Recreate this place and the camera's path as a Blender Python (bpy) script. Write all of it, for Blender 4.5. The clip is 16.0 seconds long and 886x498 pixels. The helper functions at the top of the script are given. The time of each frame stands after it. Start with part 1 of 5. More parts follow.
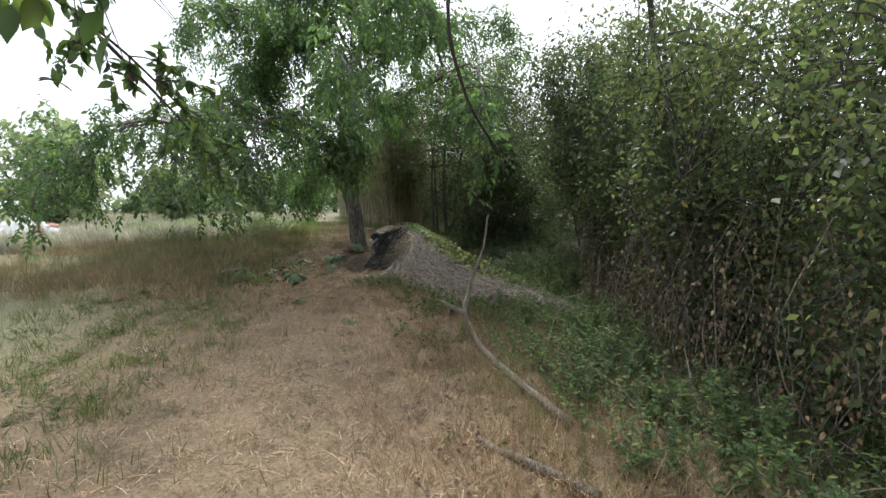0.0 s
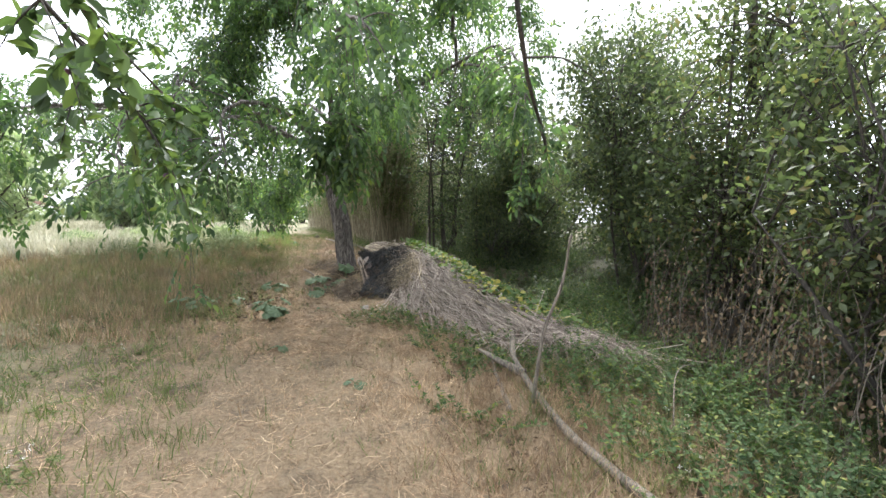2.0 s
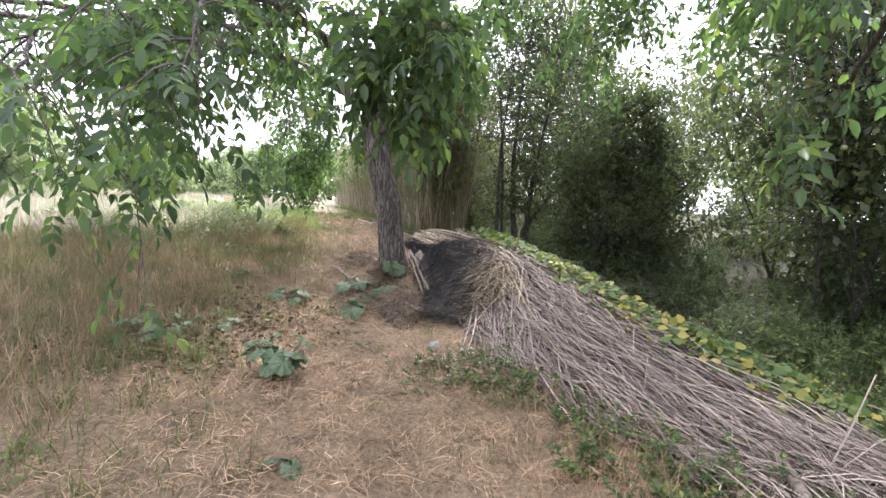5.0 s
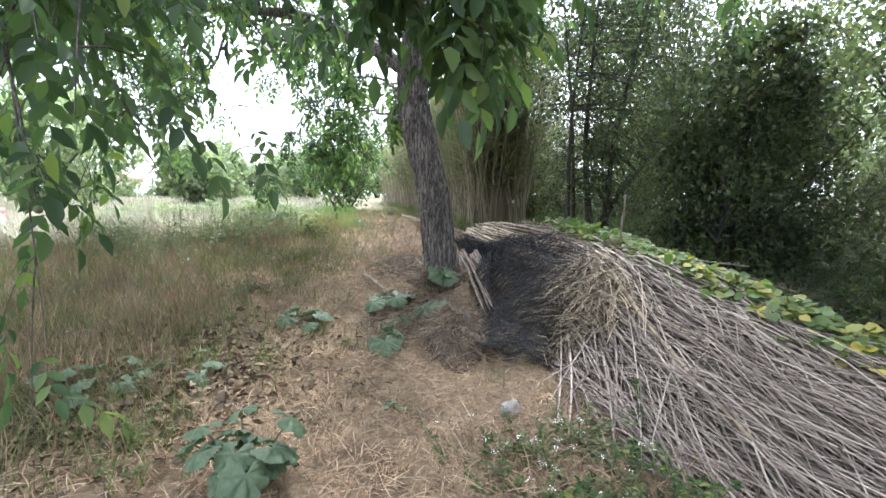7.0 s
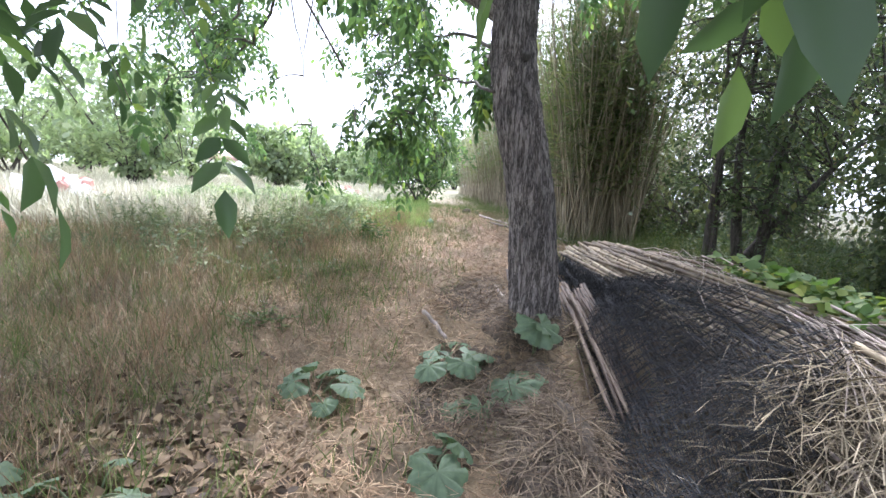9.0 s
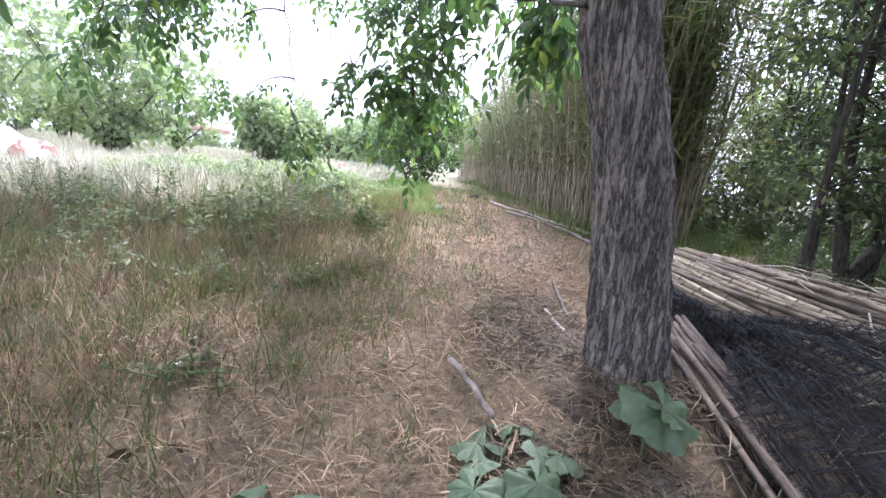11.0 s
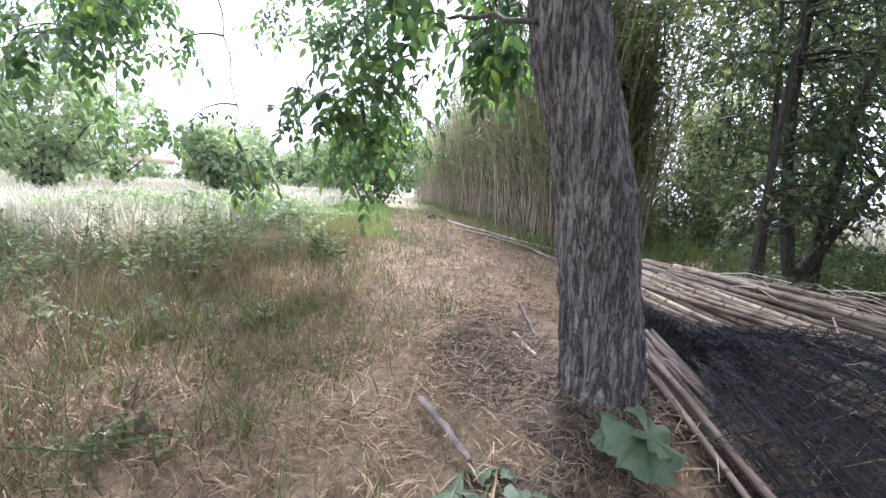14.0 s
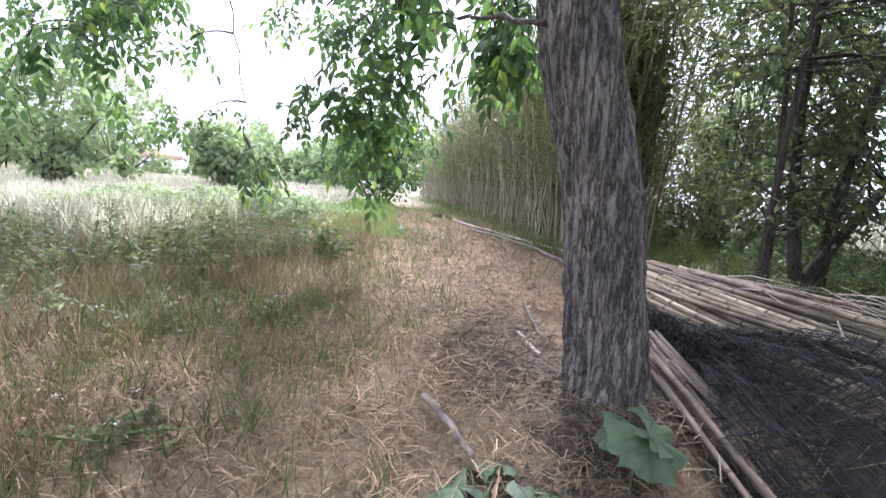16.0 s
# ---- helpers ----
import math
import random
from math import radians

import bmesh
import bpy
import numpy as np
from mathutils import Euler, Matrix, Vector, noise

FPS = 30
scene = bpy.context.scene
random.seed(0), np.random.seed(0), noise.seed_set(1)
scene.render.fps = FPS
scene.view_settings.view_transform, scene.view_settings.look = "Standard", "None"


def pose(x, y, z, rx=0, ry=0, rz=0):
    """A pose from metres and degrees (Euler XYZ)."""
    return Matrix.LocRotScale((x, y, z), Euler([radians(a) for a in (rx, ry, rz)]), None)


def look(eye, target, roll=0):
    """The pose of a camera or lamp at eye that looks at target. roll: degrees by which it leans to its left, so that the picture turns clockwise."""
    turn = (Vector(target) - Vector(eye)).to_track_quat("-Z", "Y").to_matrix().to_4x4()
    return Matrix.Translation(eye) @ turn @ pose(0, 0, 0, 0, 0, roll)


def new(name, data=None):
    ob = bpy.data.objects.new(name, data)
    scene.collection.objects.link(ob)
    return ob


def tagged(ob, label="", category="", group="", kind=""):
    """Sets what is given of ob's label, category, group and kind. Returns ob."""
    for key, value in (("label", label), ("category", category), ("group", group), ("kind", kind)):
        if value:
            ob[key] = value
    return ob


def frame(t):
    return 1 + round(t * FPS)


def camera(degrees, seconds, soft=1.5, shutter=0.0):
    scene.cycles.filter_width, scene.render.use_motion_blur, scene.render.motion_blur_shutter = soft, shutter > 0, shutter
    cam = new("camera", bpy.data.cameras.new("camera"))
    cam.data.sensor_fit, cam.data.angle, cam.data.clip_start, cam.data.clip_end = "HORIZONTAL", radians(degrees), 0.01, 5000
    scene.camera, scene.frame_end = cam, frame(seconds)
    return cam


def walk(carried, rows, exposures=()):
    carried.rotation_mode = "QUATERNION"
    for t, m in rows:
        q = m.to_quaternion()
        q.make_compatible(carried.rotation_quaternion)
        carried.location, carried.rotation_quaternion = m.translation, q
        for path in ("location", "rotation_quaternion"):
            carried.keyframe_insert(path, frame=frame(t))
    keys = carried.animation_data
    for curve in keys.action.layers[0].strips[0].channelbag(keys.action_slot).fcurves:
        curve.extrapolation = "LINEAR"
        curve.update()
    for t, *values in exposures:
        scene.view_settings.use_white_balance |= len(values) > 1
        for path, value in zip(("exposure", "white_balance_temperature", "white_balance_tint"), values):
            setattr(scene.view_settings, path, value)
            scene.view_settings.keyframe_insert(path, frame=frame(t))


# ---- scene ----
cam = camera(88.0, 16.0, 1.5)
PATH = [
    (0, (1.135, -12.246, 0.946), (1.32, -10.263, 0.769), -0.5),
    (0.5, (0.97, -11.641, 0.924), (1.207, -9.661, 0.77), -2.1),
    (1, (0.841, -11.157, 1.013), (0.935, -9.165, 0.866), -2.8),
    (1.5, (0.58, -10.556, 0.947), (0.866, -8.579, 0.851), -0.9),
    (2, (0.45, -10.144, 0.961), (0.781, -8.175, 0.842), 0.7),
    (2.5, (0.367, -9.464, 0.967), (0.64, -7.486, 0.85), 0.6),
    (3, (0.177, -8.916, 0.935), (0.43, -6.937, 0.791), -1.5),
    (3.5, (0.043, -8.397, 0.945), (0.391, -6.433, 0.788), -0.3),
    (4, (0.109, -7.901, 0.961), (0.379, -5.923, 0.841), -0.5),
    (4.5, (0.044, -7.423, 0.936), (0.324, -5.448, 0.79), -0.9),
    (4.7, (-0.017, -7.219, 0.952), (0.254, -5.247, 0.76), 1.6),
    (6.8, (-0.057, -5.427, 0.849), (0.008, -3.441, 0.616), 1.9),
    (7, (-0.005, -5.23, 0.83), (0.012, -3.244, 0.598), 0.1),
    (7.5, (0.054, -4.83, 0.884), (-0.11, -2.85, 0.654), 2.2),
    (8, (-0.06, -4.331, 0.876), (-0.215, -2.345, 0.69), 4.0),
    (8.5, (-0.156, -3.93, 0.914), (-0.378, -1.961, 0.645), 4.0),
    (8.7, (-0.165, -3.767, 0.937), (-0.46, -1.807, 0.664), 3.4),
    (10.8, (-0.632, -2.235, 0.848), (-0.866, -0.275, 0.524), 6.0),
    (11, (-0.671, -2.153, 0.87), (-0.93, -0.2, 0.525), 5.9),
    (11.5, (-0.799, -1.984, 0.899), (-0.93, -0.004, 0.646), 5.0),
    (12, (-0.766, -1.956, 0.898), (-0.882, 0.03, 0.685), 5.1),
    (12.5, (-0.722, -1.961, 0.891), (-0.823, 0.022, 0.651), 4.2),
    (13, (-0.71, -1.973, 0.89), (-0.8, 0.009, 0.637), 4.4),
    (13.5, (-0.705, -2.0, 0.903), (-0.802, -0.017, 0.661), 3.3),
    (14, (-0.698, -2.007, 0.894), (-0.792, -0.025, 0.645), 3.2),
    (14.5, (-0.703, -2.006, 0.876), (-0.78, -0.031, 0.572), 5.7),
    (15, (-0.705, -1.996, 0.874), (-0.744, -0.017, 0.586), 4.9),
    (15.5, (-0.685, -2.002, 0.876), (-0.699, -0.016, 0.645), 4.2),
    (16, (-0.704, -2.028, 0.893), (-0.818, -0.048, 0.639), 3.9),
]
walk(cam, [(t, look(eye, target, roll)) for t, eye, target, roll in PATH],
     [(0, .35, 6100, 9), (1, .95, 6100, 10), (2, 1.3, 6100, 11), (4.5, 1.58, 6050, 23), (7, 1.5, 5650, 14), (8.5, 1.58, 5550, 17), (11, 1.62, 5400, 24), (16, 1.62, 5500, 24)])

# ---------- light ----------
world = bpy.data.worlds.new("sky")
scene.world = world
world.use_nodes = True
wn, wl = world.node_tree.nodes, world.node_tree.links
sky = wn.new("ShaderNodeTexSky")
sky.sky_type = "NISHITA"
sky.sun_disc = False
sky.sun_elevation, sky.sun_rotation = radians(54), radians(8)
sky.air_density, sky.dust_density, sky.ozone_density = 1.2, 6.0, 0.6
haze = wn.new("ShaderNodeMix")
haze.data_type = "RGBA"
haze.inputs["Factor"].default_value = 0.7
haze.inputs["B"].default_value = (11.0, 11.2, 11.6, 1)
wl.new(sky.outputs[0], haze.inputs["A"])
wl.new(haze.outputs["Result"], wn["Background"].inputs["Color"])
wn["Background"].inputs["Strength"].default_value = 0.13
sun = new("sun", bpy.data.lights.new("sun", "SUN"))
sun.data.energy, sun.data.angle, sun.data.color = 3.4, radians(14), (1.0, 0.96, 0.9)
sun.matrix_world = look((5, 36, 52), (0, 0, 0))

# ---------- helpers ----------
R = np.random.RandomState(7)
KY = [-600, -30, -14, -8, -5, -3, -1.5, -.6, 0, 2, 5, 10, 25, 80, 600]
KZ = [-1.2, -1.0, -.95, -.87, -.73, -.53, -.45, -.36, -.16, .0, .1, .17, .22, .55, 1.5]


def gz(x, y):
    """Height of the ground."""
    x, y = np.asarray(x, float), np.asarray(y, float)
    z = np.interp(y, KY, KZ)
    z = z + .018 * np.sin(2.1 * x + .7 * y) + .014 * np.sin(3.7 * y - 1.3 * x + 1) + .008 * np.sin(7.3 * x + 5.1 * y)
    z = z - .45 * np.clip((-x - 4) / 7, 0, 1) * np.clip((y + 3) / 7, 0, 1) * np.clip((48 - y) / 25, 0, 1)
    return z - .10 * np.clip((x - 4.5) / 3, 0, 1) * np.clip((6 - y) / 4, 0, 1)


def gzf(x, y):
    return float(gz(x, y))


def path_x(y):
    """The middle of the trodden way."""
    return np.interp(y, [-14, -12, -9, -7, -5, -4, -2, 0, 4, 10, 30], [1.3, 1.1, .3, 0, 0, -.1, -.8, -1.0, -1.2, -1.9, -5])


def mesh_of(name, verts, faces, mats, smooth=False, index=None):
    """A mesh from an array of places and a list of arrays of faces, each with one number of corners."""
    me = bpy.data.meshes.new(name)
    verts = np.asarray(verts, np.float32)
    faces = [np.asarray(f, np.int32) for f in faces if len(f)]
    me.vertices.add(len(verts))
    me.vertices.foreach_set("co", verts.ravel())
    n = sum(f.size for f in faces)
    me.loops.add(n)
    me.loops.foreach_set("vertex_index", np.concatenate([f.ravel() for f in faces]))
    sizes = np.concatenate([np.full(len(f), f.shape[1], np.int32) for f in faces])
    me.polygons.add(len(sizes))
    me.polygons.foreach_set("loop_start", np.concatenate([[0], np.cumsum(sizes)[:-1]]).astype(np.int32))
    me.polygons.foreach_set("loop_total", sizes)
    if smooth:
        me.polygons.foreach_set("use_smooth", np.ones(len(sizes), bool))
    for m in mats if isinstance(mats, (list, tuple)) else [mats]:
        me.materials.append(m)
    if index is not None:
        me.polygons.foreach_set("material_index", np.asarray(index, np.int32))
    me.update(calc_edges=True)
    return me


class Soup:
    """Gathers loose pieces of one mesh."""

    def __init__(self):
        self.v, self.f3, self.f4, self.n = [], [], [], 0

    def add(self, v, f3=None, f4=None):
        self.v.append(np.asarray(v, float).reshape(-1, 3))
        if f3 is not None and len(f3):
            self.f3.append(np.asarray(f3) + self.n)
        if f4 is not None and len(f4):
            self.f4.append(np.asarray(f4) + self.n)
        self.n += len(self.v[-1])

    def mesh(self, name, mat, smooth=False):
        cat = lambda a, k: np.concatenate(a) if a else np.zeros((0, k), int)
        return mesh_of(name, np.concatenate(self.v), [cat(self.f3, 3), cat(self.f4, 4)], mat, smooth)


def child(name, me, parent, label="", at=None, kind=""):
    ob = new(name, me)
    ob.parent = parent
    if at is not None:
        ob.matrix_basis = at
    return tagged(ob, label, "", "", kind)


def unit(v):
    return v / np.maximum(np.linalg.norm(v, axis=-1, keepdims=True), 1e-9)


def tube(soup, pts, radii, sides=6, rough=0.0, cap=True):
    """A tapering round stem along the places pts."""
    pts, radii = np.asarray(pts, float), np.asarray(radii, float)
    k = len(pts)
    along = unit(np.gradient(pts, axis=0))
    side = unit(np.cross(along, np.where(np.abs(along[:, 2:3]) > .9, (1.0, 0, 0), (0, 0, 1.0))))
    up = np.cross(side, along)
    a = np.linspace(0, 2 * np.pi, sides, endpoint=False)
    r = radii[:, None] * (1 + rough * R.uniform(-1, 1, (k, sides)))
    v = pts[:, None] + r[..., None] * (np.cos(a)[None, :, None] * side[:, None] + np.sin(a)[None, :, None] * up[:, None])
    i, j = np.meshgrid(np.arange(k - 1), np.arange(sides), indexing="ij")
    f = np.stack([i * sides + j, i * sides + (j + 1) % sides, (i + 1) * sides + (j + 1) % sides, (i + 1) * sides + j], -1).reshape(-1, 4)
    v = np.concatenate([v.reshape(-1, 3), pts[:1], pts[-1:]])
    f3 = []
    if cap:
        m = k * sides
        for s in range(sides):
            f3.append((m, (s + 1) % sides, s))
            f3.append((m + 1, (k - 1) * sides + s, (k - 1) * sides + (s + 1) % sides))
    soup.add(v, f3, f)


def smooth_line(pts, n):
    """n places along a smooth curve through pts."""
    p = np.asarray(pts, float)
    p = np.concatenate([[2 * p[0] - p[1]], p, [2 * p[-1] - p[-2]]])
    t = np.linspace(0, len(p) - 3, n)
    i = np.minimum(t.astype(int), len(p) - 4)
    u = (t - i)[:, None]
    a, b, c, d = p[i], p[i + 1], p[i + 2], p[i + 3]
    return .5 * (2 * b + (c - a) * u + (2 * a - 5 * b + 4 * c - d) * u ** 2 + (3 * b - a - 3 * c + d) * u ** 3)


# leaf outlines: base at the origin, tip at y = 1
LEAF_FINE = (np.array([(0, 0, 0), (-.5, .33, .07), (-.42, .66, .05), (0, 1, -.10), (.42, .66, .05), (.5, .33, .07), (0, .5, -.02)]),
             np.array([(6, 4, 3), (6, 3, 2)]), np.array([(0, 5, 4, 6), (0, 6, 2, 1)]))
LEAF_PLAIN = (np.array([(0, 0, 0), (-.5, .5, .06), (0, 1, -.06), (.5, .5, .06)]), np.array([(0, 2, 1), (0, 3, 2)]), np.zeros((0, 4), int))
BLADE = (np.array([(-.5, 0, 0), (.5, 0, 0), (.38, .5, .10), (-.38, .5, .10), (0, 1, .36)]), np.array([(3, 2, 4)]), np.array([(0, 1, 2, 3)]))
STRAW = (np.array([(-.5, 0, 0), (.5, 0, 0), (.5, .5, .09), (-.5, .5, .09), (.4, 1, .0), (-.4, 1, .0)]), np.zeros((0, 3), int),
         np.array([(0, 1, 2, 3), (3, 2, 4, 5)]))


def scatter(soup, shape, pos, along, face, length, width):
    """Lays copies of a small outline at many places: its length along `along`, its face towards `face`."""
    v, f3, f4 = shape
    n, k = len(pos), len(v)
    if not n:
        return
    y = unit(np.asarray(along, float))
    x = unit(np.cross(y, np.asarray(face, float)))
    z = np.cross(x, y)
    length, width = np.broadcast_to(length, n), np.broadcast_to(width, n)
    p = (np.asarray(pos)[:, None] + v[None, :, 0, None] * (width[:, None, None] * x[:, None]) + v[None, :, 1, None] * (length[:, None, None] * y[:, None])
         + v[None, :, 2, None] * (length[:, None, None] * z[:, None]))
    off = (np.arange(n) * k)[:, None, None]
    soup.add(p.reshape(-1, 3), (f3[None] + off).reshape(-1, 3), (f4[None] + off).reshape(-1, 4))


def rnd_dir(n, flat=1.0):
    v = R.normal(size=(n, 3))
    v[:, 2] *= flat
    return unit(v)


# ---------- materials ----------
def material(name):
    m = bpy.data.materials.new(name)
    m.use_nodes = True
    return m, m.node_tree.nodes, m.node_tree.links, m.node_tree.nodes["Principled BSDF"]


def ramp(nodes, links, fac, stops):
    r = nodes.new("ShaderNodeValToRGB")
    el = r.color_ramp.elements
    while len(el) < len(stops):
        el.new(.5)
    for e, (p, c) in zip(el, stops):
        e.position, e.color = p, (*c, 1)
    links.new(fac, r.inputs[0])
    return r.outputs[0]


def noise_tex(nodes, links, scale, detail=4, stretch=None, rough=.55):
    c = nodes.new("ShaderNodeTexCoord")
    n = nodes.new("ShaderNodeTexNoise")
    n.inputs["Scale"].default_value, n.inputs["Detail"].default_value, n.inputs["Roughness"].default_value = scale, detail, rough
    if stretch:
        mp = nodes.new("ShaderNodeMapping")
        mp.inputs["Scale"].default_value = stretch
        links.new(c.outputs["Object"], mp.inputs[0])
        links.new(mp.outputs[0], n.inputs["Vector"])
    else:
        links.new(c.outputs["Object"], n.inputs["Vector"])
    return n.outputs["Fac"]


def mixed(nodes, links, a, b, fac, blend="MIX"):
    m = nodes.new("ShaderNodeMix")
    m.data_type, m.blend_type = "RGBA", blend
    for key, val in (("Factor", fac), ("A", a), ("B", b)):
        if isinstance(val, (int, float)):
            m.inputs[key].default_value = val
        elif isinstance(val, tuple):
            m.inputs[key].default_value = (*val, 1)
        else:
            links.new(val, m.inputs[key])
    return m.outputs["Result"]


def bumped(nodes, links, shader, height, strength, distance=.01):
    b = nodes.new("ShaderNodeBump")
    b.inputs["Strength"].default_value, b.inputs["Distance"].default_value = strength, distance
    links.new(height, b.inputs["Height"])
    links.new(b.outputs[0], shader.inputs["Normal"])


def leaf_material(name, stops, through_light=.35, rough=.5, patch=.6):
    """Leaves: each one its own tone, larger patches of tone, light passing through."""
    m, n, l, p = material(name)
    g = n.new("ShaderNodeNewGeometry")
    tone = ramp(n, l, g.outputs["Random Per Island"], stops)
    big = noise_tex(n, l, patch, 2)
    dark = ramp(n, l, big, [(.3, (.72, .74, .74)), (.7, (1.2, 1.17, 1.08))])
    col = mixed(n, l, tone, dark, 1.0, "MULTIPLY")
    l.new(col, p.inputs["Base Color"])
    p.inputs["Roughness"].default_value, p.inputs["Specular IOR Level"].default_value = rough, .35
    t = n.new("ShaderNodeBsdfTranslucent")
    warm = mixed(n, l, col, (1.12, 1.3, .8), 1.0, "MULTIPLY")
    l.new(warm, t.inputs["Color"])
    mix = n.new("ShaderNodeMixShader")
    mix.inputs[0].default_value = through_light
    l.new(p.outputs[0], mix.inputs[1])
    l.new(t.outputs[0], mix.inputs[2])
    l.new(mix.outputs[0], n["Material Output"].inputs["Surface"])
    return m


def island_material(name, stops, rough=.8, scale=30, patch=0):
    m, n, l, p = material(name)
    g = n.new("ShaderNodeNewGeometry")
    tone = ramp(n, l, g.outputs["Random Per Island"], stops)
    fine = ramp(n, l, noise_tex(n, l, scale, 3), [(.25, (.7, .7, .7)), (.75, (1.15, 1.15, 1.15))])
    col = mixed(n, l, tone, fine, 1.0, "MULTIPLY")
    if patch:
        col = mixed(n, l, col, ramp(n, l, noise_tex(n, l, patch, 2), [(.3, (.75, .75, .75)), (.7, (1.15, 1.12, 1.1))]), 1.0, "MULTIPLY")
        col = mixed(n, l, col, ramp(n, l, noise_tex(n, l, patch * 4.3, 3), [(.32, (.58, .57, .55)), (.62, (1.15, 1.13, 1.1))]), 1.0, "MULTIPLY")
    l.new(col, p.inputs["Base Color"])
    p.inputs["Roughness"].default_value = rough
    return m


def bark_material(name, dark, light, scale=1.0, bump=.9):
    m, n, l, p = material(name)
    ridges = noise_tex(n, l, 13 * scale, 5, (2.4, 2.4, .34), .62)
    fine = noise_tex(n, l, 90 * scale, 4)
    col = mixed(n, l, ramp(n, l, ridges, [(.36, dark), (.62, light)]), ramp(n, l, fine, [(.3, (.7, .7, .7)), (.7, (1.15, 1.15, 1.15))]), 1.0, "MULTIPLY")
    patch = ramp(n, l, noise_tex(n, l, 1.7, 2), [(.4, (.8, .8, .8)), (.65, (1.15, 1.14, 1.1))])
    l.new(mixed(n, l, col, patch, 1.0, "MULTIPLY"), p.inputs["Base Color"])
    p.inputs["Roughness"].default_value = .9
    bumped(n, l, p, ridges, bump, .03)
    return m


def plated_bark(name, dark, mid, light):
    """Old walnut bark: long pale plates parted by dark furrows."""
    m, n, l, p = material(name)
    c = n.new("ShaderNodeTexCoord")
    mp = n.new("ShaderNodeMapping")
    mp.inputs["Scale"].default_value = (1, 1, .13)
    l.new(c.outputs["Object"], mp.inputs[0])
    run = n.new("ShaderNodeTexNoise")
    run.inputs["Scale"].default_value, run.inputs["Detail"].default_value, run.inputs["Roughness"].default_value = 25, 6, .64
    l.new(mp.outputs[0], run.inputs["Vector"])
    off = n.new("ShaderNodeMath")
    off.operation = "SUBTRACT"
    off.inputs[1].default_value = .5
    l.new(run.outputs["Fac"], off.inputs[0])
    fold = n.new("ShaderNodeMath")
    fold.operation = "ABSOLUTE"
    l.new(off.outputs[0], fold.inputs[0])
    fine = noise_tex(n, l, 75, 6, (1.5, 1.5, .3), .7)
    plates = ramp(n, l, fold.outputs[0], [(.004, dark), (.035, mid), (.1, light)])
    col = mixed(n, l, plates, ramp(n, l, fine, [(.34, (.45, .44, .43)), (.62, (1.2, 1.19, 1.18))]), 1.0, "MULTIPLY")
    patch = ramp(n, l, noise_tex(n, l, 2.5, 3), [(.4, (.75, .75, .75)), (.65, (1.15, 1.14, 1.12))])
    l.new(mixed(n, l, col, patch, 1.0, "MULTIPLY"), p.inputs["Base Color"])
    p.inputs["Roughness"].default_value = .9
    h = n.new("ShaderNodeMath")
    h.operation = "MULTIPLY_ADD"
    h.inputs[1].default_value = .08
    l.new(fine, h.inputs[0])
    lim = n.new("ShaderNodeMath")
    lim.operation = "MINIMUM"
    lim.inputs[1].default_value = .12
    l.new(fold.outputs[0], lim.inputs[0])
    l.new(lim.outputs[0], h.inputs[2])
    bumped(n, l, p, h.outputs[0], 1.0, .05)
    return m


def cane_material(name, stops):
    """Dry canes: each its own tone, dark rings at the joints, grey weathering."""
    m, n, l, p = material(name)
    info = n.new("ShaderNodeObjectInfo")
    tone = ramp(n, l, info.outputs["Random"], stops)
    grime = noise_tex(n, l, 9, 4, (1, 1, .35))
    col = mixed(n, l, tone, ramp(n, l, grime, [(.38, (.45, .43, .42)), (.62, (1.1, 1.1, 1.08))]), 1.0, "MULTIPLY")
    l.new(col, p.inputs["Base Color"])
    p.inputs["Roughness"].default_value = .75
    bumped(n, l, p, noise_tex(n, l, 120, 3, (1, 1, .1)), .2, .004)
    return m


WALNUT = leaf_material("walnut_leaf", [(0, (.06, .096, .056)), (.35, (.09, .14, .072)), (.75, (.125, .19, .085)), (.96, (.185, .26, .09)), (1, (.3, .34, .095))], .6, .34)
ELDER = leaf_material("shrub_leaf", [(0, (.058, .078, .048)), (.5, (.095, .12, .07)), (.9, (.145, .172, .09)), (1, (.24, .23, .1))], .5, .42)
HEDGE = leaf_material("hedge_leaf", [(0, (.065, .085, .05)), (.45, (.105, .13, .072)), (.85, (.155, .18, .09)), (.96, (.21, .205, .09)), (1, (.23, .16, .08))], .58, .5)
PLUM = leaf_material("plum_leaf", [(0, (.055, .085, .045)), (.6, (.09, .135, .055)), (1, (.15, .2, .06))], .4, .45)
# Distant leaves: the haze of the far field is mixed into this paler green.
FAR = leaf_material("hazed_far_leaf", [(0, (.18, .22, .15)), (.5, (.25, .3, .19)), (1, (.34, .38, .24))], .5, .6, .25)
NETTLE = leaf_material("nettle_leaf", [(0, (.04, .075, .03)), (.6, (.075, .125, .042)), (.9, (.13, .18, .055)), (1, (.3, .29, .07))], .4, .75)
VINE = leaf_material("vine_leaf", [(0, (.075, .13, .04)), (.6, (.12, .185, .05)), (.9, (.2, .24, .06)), (1, (.42, .36, .08))], .4, .6, 1.2)
YELLOWED = leaf_material("yellowed_leaf", [(0, (.2, .22, .05)), (.5, (.38, .34, .07)), (1, (.5, .42, .12))], .4, .6, 1.2)
DEAD = island_material("dead_leaf", [(0, (.05, .034, .02)), (.45, (.12, .08, .042)), (.8, (.18, .125, .066)), (1, (.3, .22, .12))], .85)
MALLOW = leaf_material("mallow_leaf", [(0, (.085, .13, .075)), (1, (.14, .19, .11))], .25, .55, 6)
